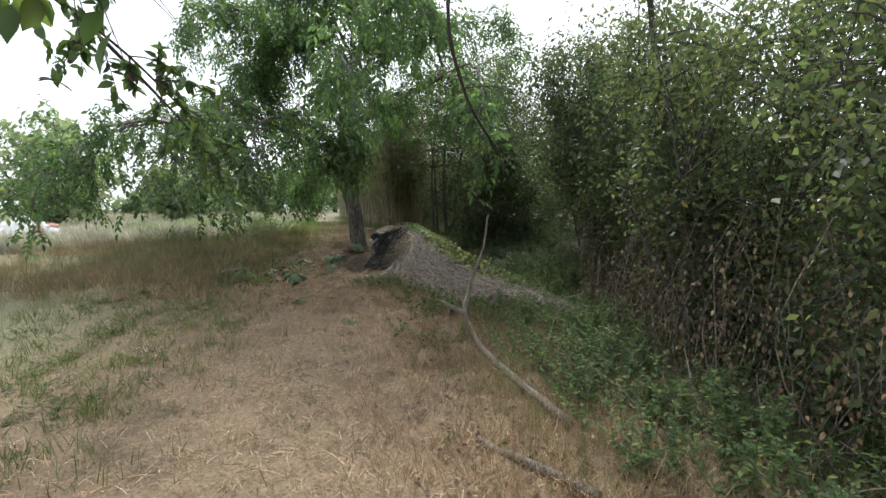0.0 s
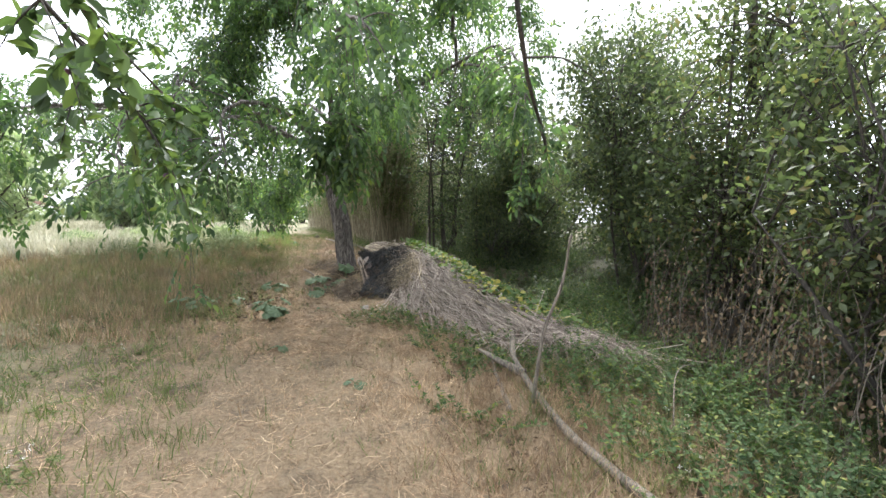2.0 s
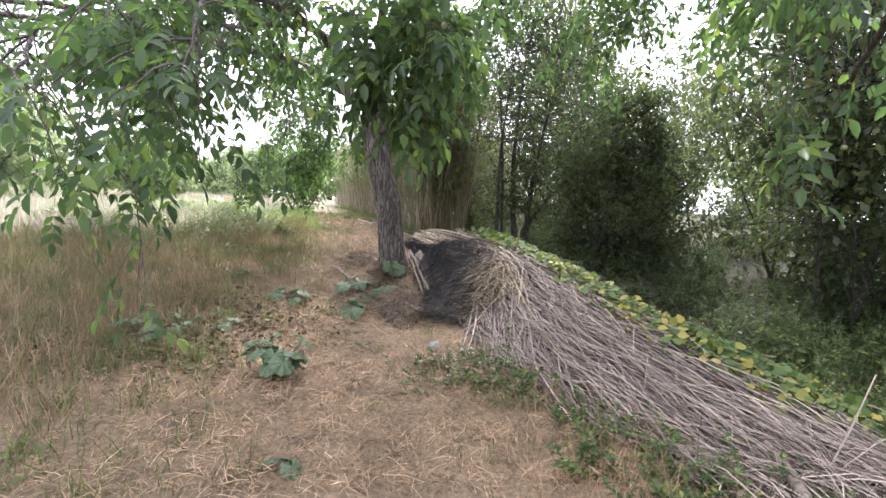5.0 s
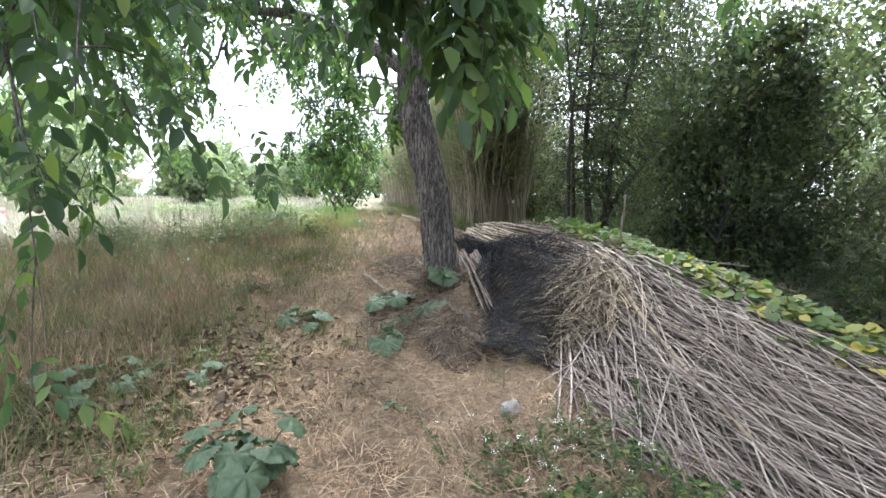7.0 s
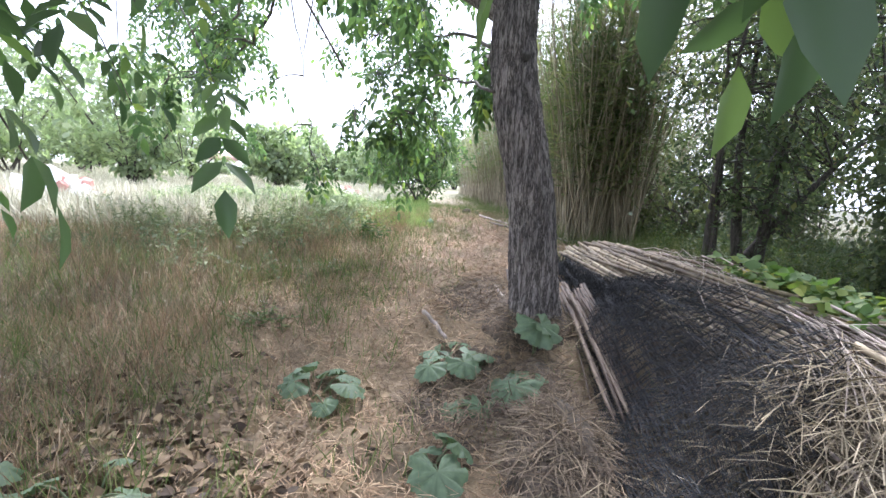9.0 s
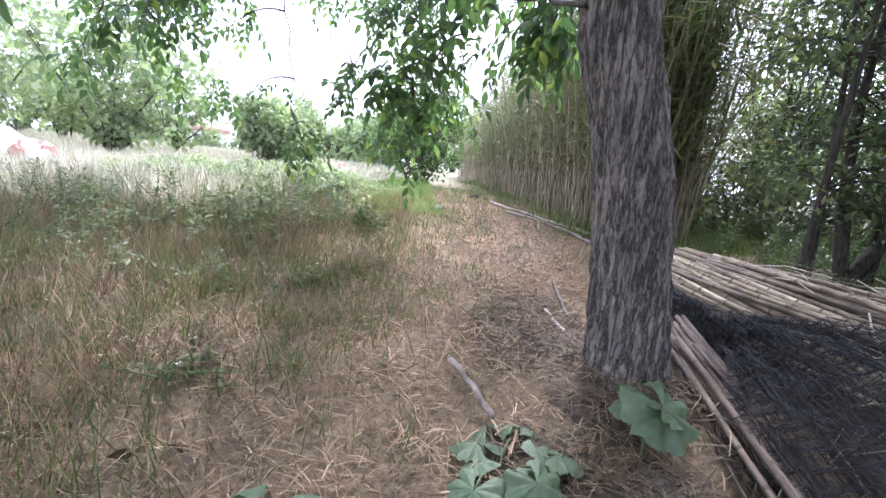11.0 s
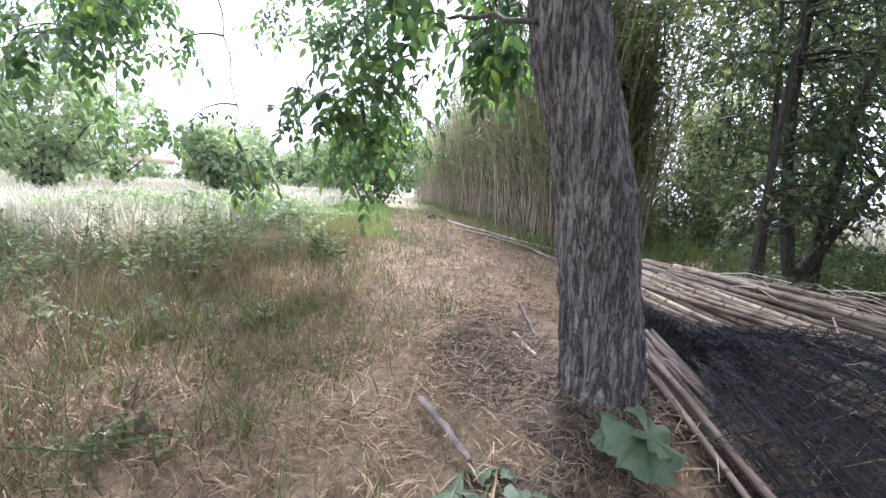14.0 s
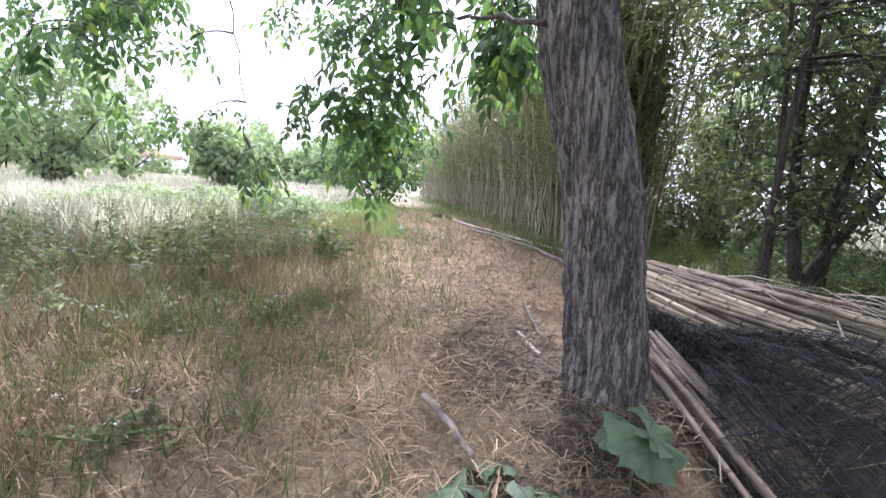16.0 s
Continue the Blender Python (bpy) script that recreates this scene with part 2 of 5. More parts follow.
WEED = leaf_material("weed_leaf", [(0, (.1, .125, .07)), (.6, (.165, .19, .11)), (1, (.27, .28, .17))], .4, .55)
REEDLEAF = leaf_material("reed_leaf", [(0, (.1, .14, .06)), (.6, (.17, .2, .09)), (1, (.3, .28, .15))], .35, .5)
REED = island_material("reed_stem", [(0, (.15, .125, .075)), (.5, (.27, .225, .14)), (1, (.45, .385, .26))], .6, 25)
GRASS = leaf_material("green_grass", [(0, (.075, .11, .035)), (.6, (.125, .16, .055)), (1, (.24, .24, .11))], .3, .65, .5)
SCRUB = leaf_material("scrub_leaf", [(0, (.13, .16, .09)), (.6, (.2, .225, .13)), (1, (.3, .3, .18))], .5, .6)
# Lighter copy of the weed leaf; the open field's brightness is in its colour.
SUNLITWEED = leaf_material("sunlit_weed_leaf", [(0, (.2, .24, .15)), (.6, (.32, .36, .24)), (1, (.48, .5, .36))], .45, .6)
LUSH = leaf_material("lush_grass", [(0, (.14, .22, .07)), (.6, (.22, .31, .11)), (1, (.34, .38, .17))], .4, .6, .5)
FIELD = island_material("field_grass", [(0, (.42, .44, .31)), (.5, (.58, .57, .42)), (1, (.74, .70, .56))], .7, 8, .25)
# Dark brown strands for the humps round the trunk.
DARKSTRAW = island_material("dark_brown_grass", [(0, (.075, .052, .033)), (.5, (.165, .122, .078)), (1, (.3, .235, .15))], .85, 40, .9)
# Dry grass once more, with the shade under the crown put into its colour.
SHADYDRY = island_material("shaded_dry_grass", [(0, (.13, .1, .062)), (.5, (.265, .215, .135)), (1, (.44, .375, .245))], .8, 40, .9)
DRY = island_material("dry_grass", [(0, (.16, .1, .055)), (.35, (.31, .207, .118)), (.8, (.45, .325, .195)), (1, (.58, .45, .29))], .75, 40, .9)
BARK = plated_bark("walnut_bark", (.04, .033, .028), (.15, .129, .115), (.29, .258, .236))
TWIG = bark_material("twig_bark", (.05, .043, .036), (.16, .14, .12), 2.0, .4)
DARKBARK = bark_material("dark_bark", (.03, .025, .022), (.10, .085, .07), 1.5, .6)
GREYWOOD = bark_material("grey_dead_wood", (.07, .058, .046), (.25, .212, .168), 1.6, .5)
CANE = cane_material("dry_cane", [(0, (.15, .115, .08)), (.4, (.27, .21, .135)), (.75, (.38, .31, .2)), (1, (.48, .40, .27))])
THINCANE = cane_material("grey_thin_cane", [(0, (.095, .07, .056)), (.4, (.23, .185, .155)), (.8, (.4, .335, .285)), (1, (.57, .49, .41))])

# Cane browned and darkened: the shade low in the heap is in its colour.
SHADYCANE = cane_material("shaded_brown_cane", [(0, (.07, .048, .036)), (.5, (.135, .096, .07)), (1, (.24, .18, .13))])


def ground_material():
    m, n, l, p = material("straw_covered_soil")
    fine = noise_tex(n, l, 28, 6, None, .7)
    mid = noise_tex(n, l, 2.2, 5)
    big = noise_tex(n, l, .35, 3)
    straw = ramp(n, l, fine, [(.25, (.10, .072, .042)), (.5, (.22, .16, .095)), (.75, (.36, .28, .17))])
    soil = ramp(n, l, fine, [(.3, (.045, .034, .022)), (.7, (.13, .098, .06))])
    green = ramp(n, l, fine, [(.3, (.09, .1, .05)), (.7, (.24, .24, .13))])
    col = mixed(n, l, straw, soil, ramp(n, l, mid, [(.5, (0, 0, 0)), (.72, (.8, .8, .8))]))
    xyz = n.new("ShaderNodeSeparateXYZ")
    c = n.new("ShaderNodeTexCoord")
    l.new(c.outputs["Object"], xyz.inputs[0])
    far = n.new("ShaderNodeMapRange")
    far.inputs["From Min"].default_value, far.inputs["From Max"].default_value = -2.0, -5.0
    l.new(xyz.outputs["X"], far.inputs["Value"])
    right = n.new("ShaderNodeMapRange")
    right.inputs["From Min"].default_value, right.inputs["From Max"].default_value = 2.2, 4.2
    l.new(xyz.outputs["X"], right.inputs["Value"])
    # Darker olive ground tone, blended in to the right of x = 2.2.
    dark_olive = ramp(n, l, fine, [(.3, (.03, .032, .016)), (.7, (.095, .09, .045))])
    col = mixed(n, l, col, dark_olive, right.outputs[0])
    wob = n.new("ShaderNodeMath")
    wob.operation, wob.use_clamp = "MULTIPLY", True
    l.new(far.outputs[0], wob.inputs[0])
    l.new(ramp(n, l, big, [(.3, (.4, .4, .4)), (.6, (1, 1, 1))]), wob.inputs[1])
    l.new(mixed(n, l, col, green, wob.outputs[0]), p.inputs["Base Color"])
    p.inputs["Roughness"].default_value = .95
    bumped(n, l, p, fine, .8, .03)
    return m


def plain_material(name, a, b, scale, rough=.7, bump=.3, metal=0.0):
    m, n, l, p = material(name)
    f = noise_tex(n, l, scale, 5)
    l.new(ramp(n, l, f, [(.3, a), (.7, b)]), p.inputs["Base Color"])
    p.inputs["Roughness"].default_value, p.inputs["Metallic"].default_value = rough, metal
    bumped(n, l, p, f, bump, .01)
    return m


NET = plain_material("black_plastic_net", (.011, .011, .012), (.032, .032, .034), 20, .85)
SOILFILL = plain_material("dark_soil_and_fill", (.03, .024, .018), (.13, .10, .07), 24, .95, .8)
STONE = plain_material("pale_stone", (.2, .185, .165), (.36, .34, .31), 18, .9)
WHITEWASH = plain_material("white_wall_paint", (.7, .69, .66), (.82, .81, .78), 3, .8)
ROOFTILE = plain_material("red_roof_tile", (.44, .27, .21), (.58, .38, .30), 6, .8)
GLASS = plain_material("dark_window_glass", (.03, .035, .04), (.06, .065, .07), 2, .1, 0)
RUBBLE = plain_material("white_plastic_sheet", (.55, .54, .52), (.85, .84, .82), 2.5, .5)
CLAY = plain_material("broken_brick", (.3, .15, .11), (.45, .26, .2), 5, .9)
FLOWER = plain_material("white_petal", (.75, .75, .7), (.85, .85, .8), 30, .6, 0)
FRUIT = plain_material("plum_skin", (.06, .02, .05), (.12, .05, .1), 12, .4, 0)

# ---------- ground and distance ----------
def graded(a, b, fine, reach):
    mid = np.arange(a, b + 1e-6, fine)
    step, lo, hi, s, e = fine, [], [], a, b
    while e < reach:
        step *= 1.25
        s, e = s - step, e + step
        lo.append(s), hi.append(e)
    return np.concatenate([lo[::-1], mid, hi])


def ground_sheet():
    xs, ys = graded(-8, 8, .16, 600), graded(-15, 13, .16, 600)
    gx, gy = np.meshgrid(xs, ys, indexing="ij")
    v = np.stack([gx, gy, gz(gx, gy)], -1).reshape(-1, 3)
    near = (np.abs(v[:, 0]) < 8) & (v[:, 1] > -15) & (v[:, 1] < 13)
    v[:, 2] += np.where(near, R.normal(0, .016, len(v)), 0)
    i, j = np.meshgrid(np.arange(len(xs) - 1), np.arange(len(ys) - 1), indexing="ij")
    k = len(ys)
    f = np.stack([i * k + j, (i + 1) * k + j, (i + 1) * k + j + 1, i * k + j + 1], -1).reshape(-1, 4)
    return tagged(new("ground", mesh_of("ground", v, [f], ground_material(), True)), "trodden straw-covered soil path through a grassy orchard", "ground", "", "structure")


ground_sheet()

# ---------- trees ----------
WAY = np.array([(1.1, -12.2), (.3, -9), (0, -7), (0, -5), (-.16, -3.9), (-.65, -2.2), (-.75, -1.9)])


def clear_of_way(pos, room=.42, top=1.75):
    """Which places leave the walked way free."""
    d = np.full(len(pos), 9.0)
    for a, b in zip(WAY[:-1], WAY[1:]):
        t = np.clip(((pos[:, :2] - a) @ (b - a)) / ((b - a) @ (b - a)), 0, 1)
        d = np.minimum(d, np.linalg.norm(pos[:, :2] - (a + t[:, None] * (b - a)), axis=1))
    return (d > room) | (pos[:, 2] > top)


def twigs_from(line, soup, count, length, droop, spread, start=.3, sides=4, radius=.012):
    """Side twigs along a limb; returns their lines."""
    out = []
    for _ in range(count):
        i = int(R.uniform(start, 1) * (len(line) - 1))
        d = unit(line[min(i + 1, len(line) - 1)] - line[max(i - 1, 0)])
        w = unit(d * .5 + R.normal(0, spread, 3) + (0, 0, .15))
        ln = length * R.uniform(.5, 1.2)
        s = np.linspace(0, 1, 6)[:, None]
        pts = line[i] + w * s * ln + np.array((0, 0, -droop * ln)) * s ** 2.2
        tube(soup, pts, np.linspace(radius, radius * .3, 6), sides, 0, False)
        out.append(pts)
    return out


def compound_leaves(soup, anchor, heading, leaflets=7, size=.11, shape=LEAF_FINE):
    """Walnut leaves: a drooping stalk with paired leaflets."""
    n = len(anchor)
    h = unit(heading)
    flat = unit(np.cross(h, np.array([0, 0, 1.0]) + R.normal(0, .25, (n, 3))))
    upw = np.cross(flat, h)
    s0 = R.uniform(.75, 1.25, n) * size
    pos, along, face, ln = [], [], [], []
    pairs = (leaflets - 1) // 2
    for k in range(pairs + 1):
        t = .35 + .65 * (k / max(pairs, 1))
        base = anchor + h * (t * 2.6 * s0)[:, None] - np.array((0, 0, 1.0)) * (t * t * .75 * s0)[:, None]
        for sgn in ((-1, 1) if k < pairs else (0,)):
            a = unit(h * .55 + flat * sgn * .9 + np.array((0, 0, -.35 - .3 * t)) + R.normal(0, .13, (n, 3)))
            pos.append(base), along.append(a), face.append(unit(upw + R.normal(0, .3, (n, 3))))
            ln.append(s0 * (.75 + .45 * t))
    pos, along, face, ln = map(np.concatenate, (pos, along, face, ln))
    scatter(soup, shape, pos, along, face, ln, ln * .42)


def leaves_on(twigs, per, size, soup, shape=LEAF_FINE, leaflets=7, clear=True):
    pos, head = [], []
    for t in twigs:
        u = R.uniform(.25, 1, per) * (len(t) - 1)
        i = np.minimum(u.astype(int), len(t) - 2)
        p = t[i] + (t[i + 1] - t[i]) * (u - i)[:, None]
        pos.append(p), head.append(unit(unit(t[i + 1] - t[i]) * .5 + R.normal(0, .6, (per, 3)) + (0, 0, -.25)))
    pos, head = np.concatenate(pos), np.concatenate(head)
    if clear:
        ok = clear_of_way(pos + head * .15)
        pos, head = pos[ok], head[ok]
    if leaflets:
        compound_leaves(soup, pos, head, leaflets, size, shape)
    else:
        ln = size * R.uniform(.7, 1.3, len(pos))
        scatter(soup, shape, pos, head, R.normal(0, .5, (len(pos), 3)) + (0, 0, 1), ln, ln * .5)


def ridged_trunk(soup, pts, radii, sides=30, n=70):
    """A trunk with deep upright furrows in its bark."""
    line = smooth_line(pts, n)
    rad = np.interp(np.linspace(0, 1, n), np.linspace(0, 1, len(radii)), radii)
    a = np.linspace(0, 2 * np.pi, sides, endpoint=False)
    h = np.arange(n)[:, None] * (110 / n)
    wander = .9 * np.sin(h * .11) + .5 * np.sin(h * .27 + a * 2) + .35 * np.sin(h * .5 + a * 5)
    ridge = (1 - np.abs(np.sin(a * 8 + wander))) ** 1.2 * 1.1 + (1 - np.abs(np.sin(a * 13 - .8 * wander + h * .03 + 1))) * .7 - 1.0
    ridge = ridge * (.75 + .35 * np.sin(h * .35 + a * 7)) + .22 * np.sin(h * 1.7 + a * 9 + wander) + .2 * np.sin(h * .9 + a * 11)
    r = rad[:, None] * (1 - .095 * ridge + .010 * R.normal(size=(n, sides)))
    foot = np.exp(-h / 6.0)
    r = r * (1 + .10 * foot * (1 + .6 * np.sin(a * 4 + 1)))
    along = unit(np.gradient(line, axis=0))
    sx = unit(np.cross(along, (0, 1.0, 0)))
    sy = np.cross(sx, along)
    v = line[:, None] + r[..., None] * (np.cos(a)[None, :, None] * sx[:, None] + np.sin(a)[None, :, None] * sy[:, None])
    i, j = np.meshgrid(np.arange(n - 1), np.arange(sides), indexing="ij")
    f = np.stack([i * sides + j, i * sides + (j + 1) % sides, (i + 1) * sides + (j + 1) % sides, (i + 1) * sides + j], -1).reshape(-1, 4)
    soup.add(v.reshape(-1, 3), None, f)


def walnut_tree():
    tree = tagged(new("walnut_tree"), "walnut tree with furrowed grey bark and drooping green leaves", "tree")
    s = Soup()
    ridged_trunk(s, [(.04, .22, -.3), (.03, .22, -.05), (-.02, .23, .35), (-.085, .25, .9), (-.26, .29, 1.65), (-.32, .33, 2.25), (-.2, .4, 3.2), (.1, .5, 4.6), (.2, .6, 6.2)],
                 [.24, .198, .183, .174, .176, .166, .11, .07, .03], 150, 330)
    child("trunk", s.mesh("trunk", BARK, True), tree, "deeply furrowed grey-brown bark")
    limbs = [
        ([(-.35, .34, 2.25), (-1.0, .6, 2.72), (-1.8, .8, 3.06), (-3.4, 2.0, 3.58), (-4.6, 1.6, 3.5), (-5.8, .6, 3.1)], .09),
        ([(-3.2, 1.8, 3.5), (-3.7, -.2, 3.2), (-3.4, -2.0, 2.4), (-3.0, -2.9, 1.5)], .045),
        ([(-.33, .33, 2.35), (-1.1, -1.0, 3.0), (-1.7, -2.4, 2.7), (-1.5, -3.2, 1.7)], .06),
        ([(-.3, .35, 2.7), (-.2, -1.3, 3.5), (.1, -3.5, 3.7), (.4, -5.2, 3.0)], .06),
        ([(-.25, .4, 2.9), (.8, .2, 3.6), (2.3, -.6, 4.2), (3.4, -1.4, 3.7)], .06),
        ([(-.25, .4, 3.0), (-1.0, 2.2, 3.9), (-2.2, 4.2, 4.0), (-3.0, 4.8, 3.4)], .06),
        ([(-.44, .2, 1.68), (-.9, .9, 1.9), (-1.5, 1.9, 1.72), (-1.95, 2.5, 1.3)], .015),
        ([(-.45, .4, 2.05), (-1.1, 1.5, 2.5), (-2.1, 2.7, 2.35), (-2.7, 3.2, 1.85)], .018),
        ([(-.1, .45, 3.4), (.7, 2.0, 4.2), (1.3, 3.6, 4.4)], .05),
        ([(0, .5, 4.2), (-1.4, -.6, 5.2), (-2.6, -1.4, 5.4)], .045),
        ([(.1, .5, 4.4), (1.0, -.9, 5.2), (1.4, -2.6, 5.2)], .045),
        ([(-2.6, 1.4, 3.4), (-4.0, 3.0, 4.2), (-5.4, 4.0, 4.2), (-6.4, 4.2, 3.8)], .045),
        ([(-2.4, 1.2, 3.35), (-2.8, -.6, 3.5), (-2.5, -2.2, 3.1), (-2.1, -3.3, 2.1)], .04),
        ([(-2.9, 1.6, 3.45), (-3.5, 2.1, 2.8), (-4.2, 2.3, 2.3), (-5.0, 2.2, 2.1)], .024),
        ([(-3.6, 2.0, 3.5), (-4.6, 3.2, 3.2), (-5.4, 3.8, 2.9)], .03),
        ([(-4.6, 1.6, 3.5), (-5.6, -.4, 3.0), (-6.0, -1.8, 2.0), (-6.1, -2.4, 1.2)], .04),
        ([(-3.7, -.2, 3.2), (-4.8, -1.6, 2.7), (-5.1, -2.6, 1.6)], .035),
        ([(-1.1, -1.0, 3.0), (-2.2, -1.6, 2.6), (-2.4, -2.4, 1.9), (-2.2, -2.8, 1.5)], .03),
        ([(.1, .5, 4.6), (-.9, -.2, 5.4), (-1.7, -.7, 5.2)], .045),
        # High limb added overhead, mostly out of view, to shade the path below.
        ([(.1, .5, 4.6), (-.6, -2, 5.8), (-.8, -3.6, 5.7), (-.9, -4.6, 5.2)], .045),
        ([(.1, .5, 4.9), (-.3, -1, 6.0), (-1.5, -2.2, 6.0)], .045),
        ([(.1, .5, 4.4), (2.4, .4, 5.8), (4.0, 0, 5.7)], .045),
        ([(.1, .5, 5.0), (-2.4, .6, 6.2), (-4.4, .4, 5.8)], .045),
        ([(.15, .55, 5.4), (.4, .9, 7.0), (.5, .6, 7.9)], .04),
        ([(1.6, -.2, 3.9), (2.6, -2.2, 4.0), (2.7, -3.6, 3.2), (2.5, -4.3, 2.4)], .04),
        ([(.1, -1.5, 3.5), (-.1, -2.6, 3.1), (.15, -3.1, 2.5), (.3, -3.2, 2.1)], .02),
        ([(-1.8, .8, 3.06), (-2.3, .4, 4.0), (-2.6, .2, 4.7)], .042),
        ([(2.3, -.6, 4.2), (1.7, -2.8, 4.9), (1.1, -4.6, 4.5)], .042),
        ([(-1.2, -.5, 5.0), (-2.2, .6, 4.8), (-2.9, 1.6, 4.5)], .042),
        ([(-.4, .35, 1.8), (-.55, 1.0, 2.15), (-.7, 1.9, 2.25), (-.85, 2.7, 1.95)], .014),
        ([(-3.2, 1.9, 3.5), (-3.2, 2.5, 2.6), (-3.1, 2.7, 1.5), (-3.1, 2.65, 1.0)], .012),
    ]
    AIRY = (1, 2, 12, 17)
    crown, twigmesh, nutted = Soup(), Soup(), []
    # leafy sprays hanging over the path before the trunk
    for pts in ([(.0, -1.6, 3.5), (.1, -2.3, 3.0), (.2, -2.75, 2.3), (.28, -2.8, 1.6)], [(-.1, -1.4, 3.45), (-.25, -2.3, 2.9), (-.3, -2.8, 2.3), (-.3, -2.85, 1.75)],
                [(.05, -1.9, 3.3), (.0, -2.5, 2.7), (-.02, -2.65, 2.1), (.05, -2.7, 1.6)]):
        line = smooth_line(pts, 22)
        ls = Soup()
        tube(ls, line, np.linspace(.014, .004, 22), 6, .06)
        child("limb", ls.mesh("limb", TWIG, True), tree)
        sprigs = [t for t in twigs_from(line, twigmesh, 12, .34, .7, .5, .4, 4, .005) if t[:, 2].min() > (1.42 if t[-1][0] > .06 else 1.58)]
        leaves_on(sprigs + [line[13:]], 4, .125, crown, clear=False)
    for k, (pts, r) in enumerate(limbs):
        line = smooth_line(pts, 22)
        line[2:] += R.normal(0, .02, (20, 3))
        ls = Soup()
        tube(ls, line, np.linspace(r, r * .22, 22), 8, .08)
        child("limb", ls.mesh("limb", TWIG if r < .03 else BARK, True), tree)
        small = r < .025
        first = twigs_from(line, twigmesh, 5 if r < .013 else 13 if small else 15 if r < .041 else 24, .42 if small else 1.05, .55, .55, .35 if small else .25)
        second = []
        for t in first:
            second += twigs_from(t, twigmesh, 1 if small else 3 if pts[-1][2] > 3.9 else 2, .22 if small else .5, .75, .6, .3, 3, .006)
        nutted += [t[-1] - (0, 0, .02) for t in first[::5] if clear_of_way(t[-1:])[0]]
        leaves_on(first + second, 2 if r < .013 else 2 if k in AIRY else 4 if small else 5, .128 if k in AIRY else .108, crown, LEAF_PLAIN if pts[-1][2] > 3.4 else LEAF_FINE)
    for t in nutted:
        bm = bmesh.new()
        bmesh.ops.create_icosphere(bm, subdivisions=2, radius=.02)
        me = bpy.data.meshes.new("walnut")
        bm.to_mesh(me)
        me.materials.append(WEED)
        me.shade_smooth()
        child("walnut", me, tree, "round green unripe walnut", at=Matrix.Translation(t))
    bm = bmesh.new()
    bmesh.ops.create_icosphere(bm, subdivisions=3, radius=1)
    me = bpy.data.meshes.new("knot_hole")
    bm.to_mesh(me)
    me.materials.append(DARKBARK)
    child("knot_hole", me, tree, "small dark knot hole", at=Matrix.LocRotScale((-.21, .135, 1.93), None, (.03, .02, .036)))
    child("fine_branching", twigmesh.mesh("fine_branching", TWIG), tree, "thin grey twigs", kind="stuff")
    child("crown", crown.mesh("crown", WALNUT), tree, "pinnate green leaves with some yellowing ones", kind="stuff")
    return tree


def shrub(name, label, base, centre, size, stems, leaves, leafsize, mat, bark, stem_r=.05, shape=LEAF_PLAIN, clumps=60, category="shrub", droop=.2, low=0.0, lean=()):
    """A shrub or small tree: stems from one base, leaf clumps within an uneven body."""
    thing = tagged(new(name), label, category)
    base, centre, size = map(np.array, (base, centre, size))
    base = base.astype(float)
    ends = []
    for k in range(stems):
        d = rnd_dir(1)[0] * R.uniform(.5, .95)
        end = centre + d * size if k >= len(lean) else np.array(lean[k], float)
        st = base + np.array((*R.normal(0, .07 * stems ** .5, 2), -.1))
        line = smooth_line([st, st * .6 + end * .4 + R.normal(0, .12, 3) + (0, 0, .15), end], 12)
        ends.append(line)
        s = Soup()
        r0 = stem_r * (R.uniform(.5, 1.0) if k >= max(len(lean), 1) else 1.1)
        tube(s, line, np.linspace(r0, r0 * .2, 12), 7, .06)
        child("stem", s.mesh("stem", bark, True), thing)
    tw, cr = Soup(), Soup()
    lines = []
    for _ in range(clumps):
        c = centre + rnd_dir(1)[0] * size * R.uniform(.35, 1.05) ** .6
        c[2] = max(c[2], gzf(c[0], c[1]) + low + .05)
        src = ends[R.randint(len(ends))]
        p = src[np.argmin(np.linalg.norm(src[3:] - c, axis=1)) + 3]
        s = np.linspace(0, 1, 5)[:, None]
        line = p + (c - p) * s + np.array((0, 0, 1)) * (s * (1 - s)) * .4 - np.array((0, 0, droop)) * s ** 2
        tube(tw, line, np.linspace(.014, .004, 5), 3, 0, False)
        lines.append(line)
    per = leaves // clumps
    ci = np.repeat(np.arange(clumps), per)
    t = R.uniform(.35, 1.0, len(ci))
    L = np.array(lines)
    seg = np.minimum((t * 4).astype(int), 3)
    pos = L[ci, seg] + (L[ci, seg + 1] - L[ci, seg]) * (t * 4 - seg)[:, None]
    pos = pos + R.normal(0, .125, (len(ci), 3)) * np.minimum(size / 1.6, 1.4) * (.4 + t[:, None])
    pos[:, 2] = np.maximum(pos[:, 2], gz(pos[:, 0], pos[:, 1]) + .04 + low * .7)
    ok = clear_of_way(pos, .5, 2.0)
    pos = pos[ok]
    n = len(pos)
    along = unit(R.normal(0, .7, (n, 3)) + (0, 0, -.45))
    ln = leafsize * R.uniform(.6, 1.3, n) * R.uniform(.65, 1.35, clumps)[ci[ok]]
    scatter(cr, shape, pos, along, R.normal(0, .6, (n, 3)) + (0, 0, 1), ln, ln * .55)
    child("fine_branching", tw.mesh("fine_branching", bark), thing, kind="stuff")
    child("crown", cr.mesh("crown", mat), thing, kind="stuff")
    return thing


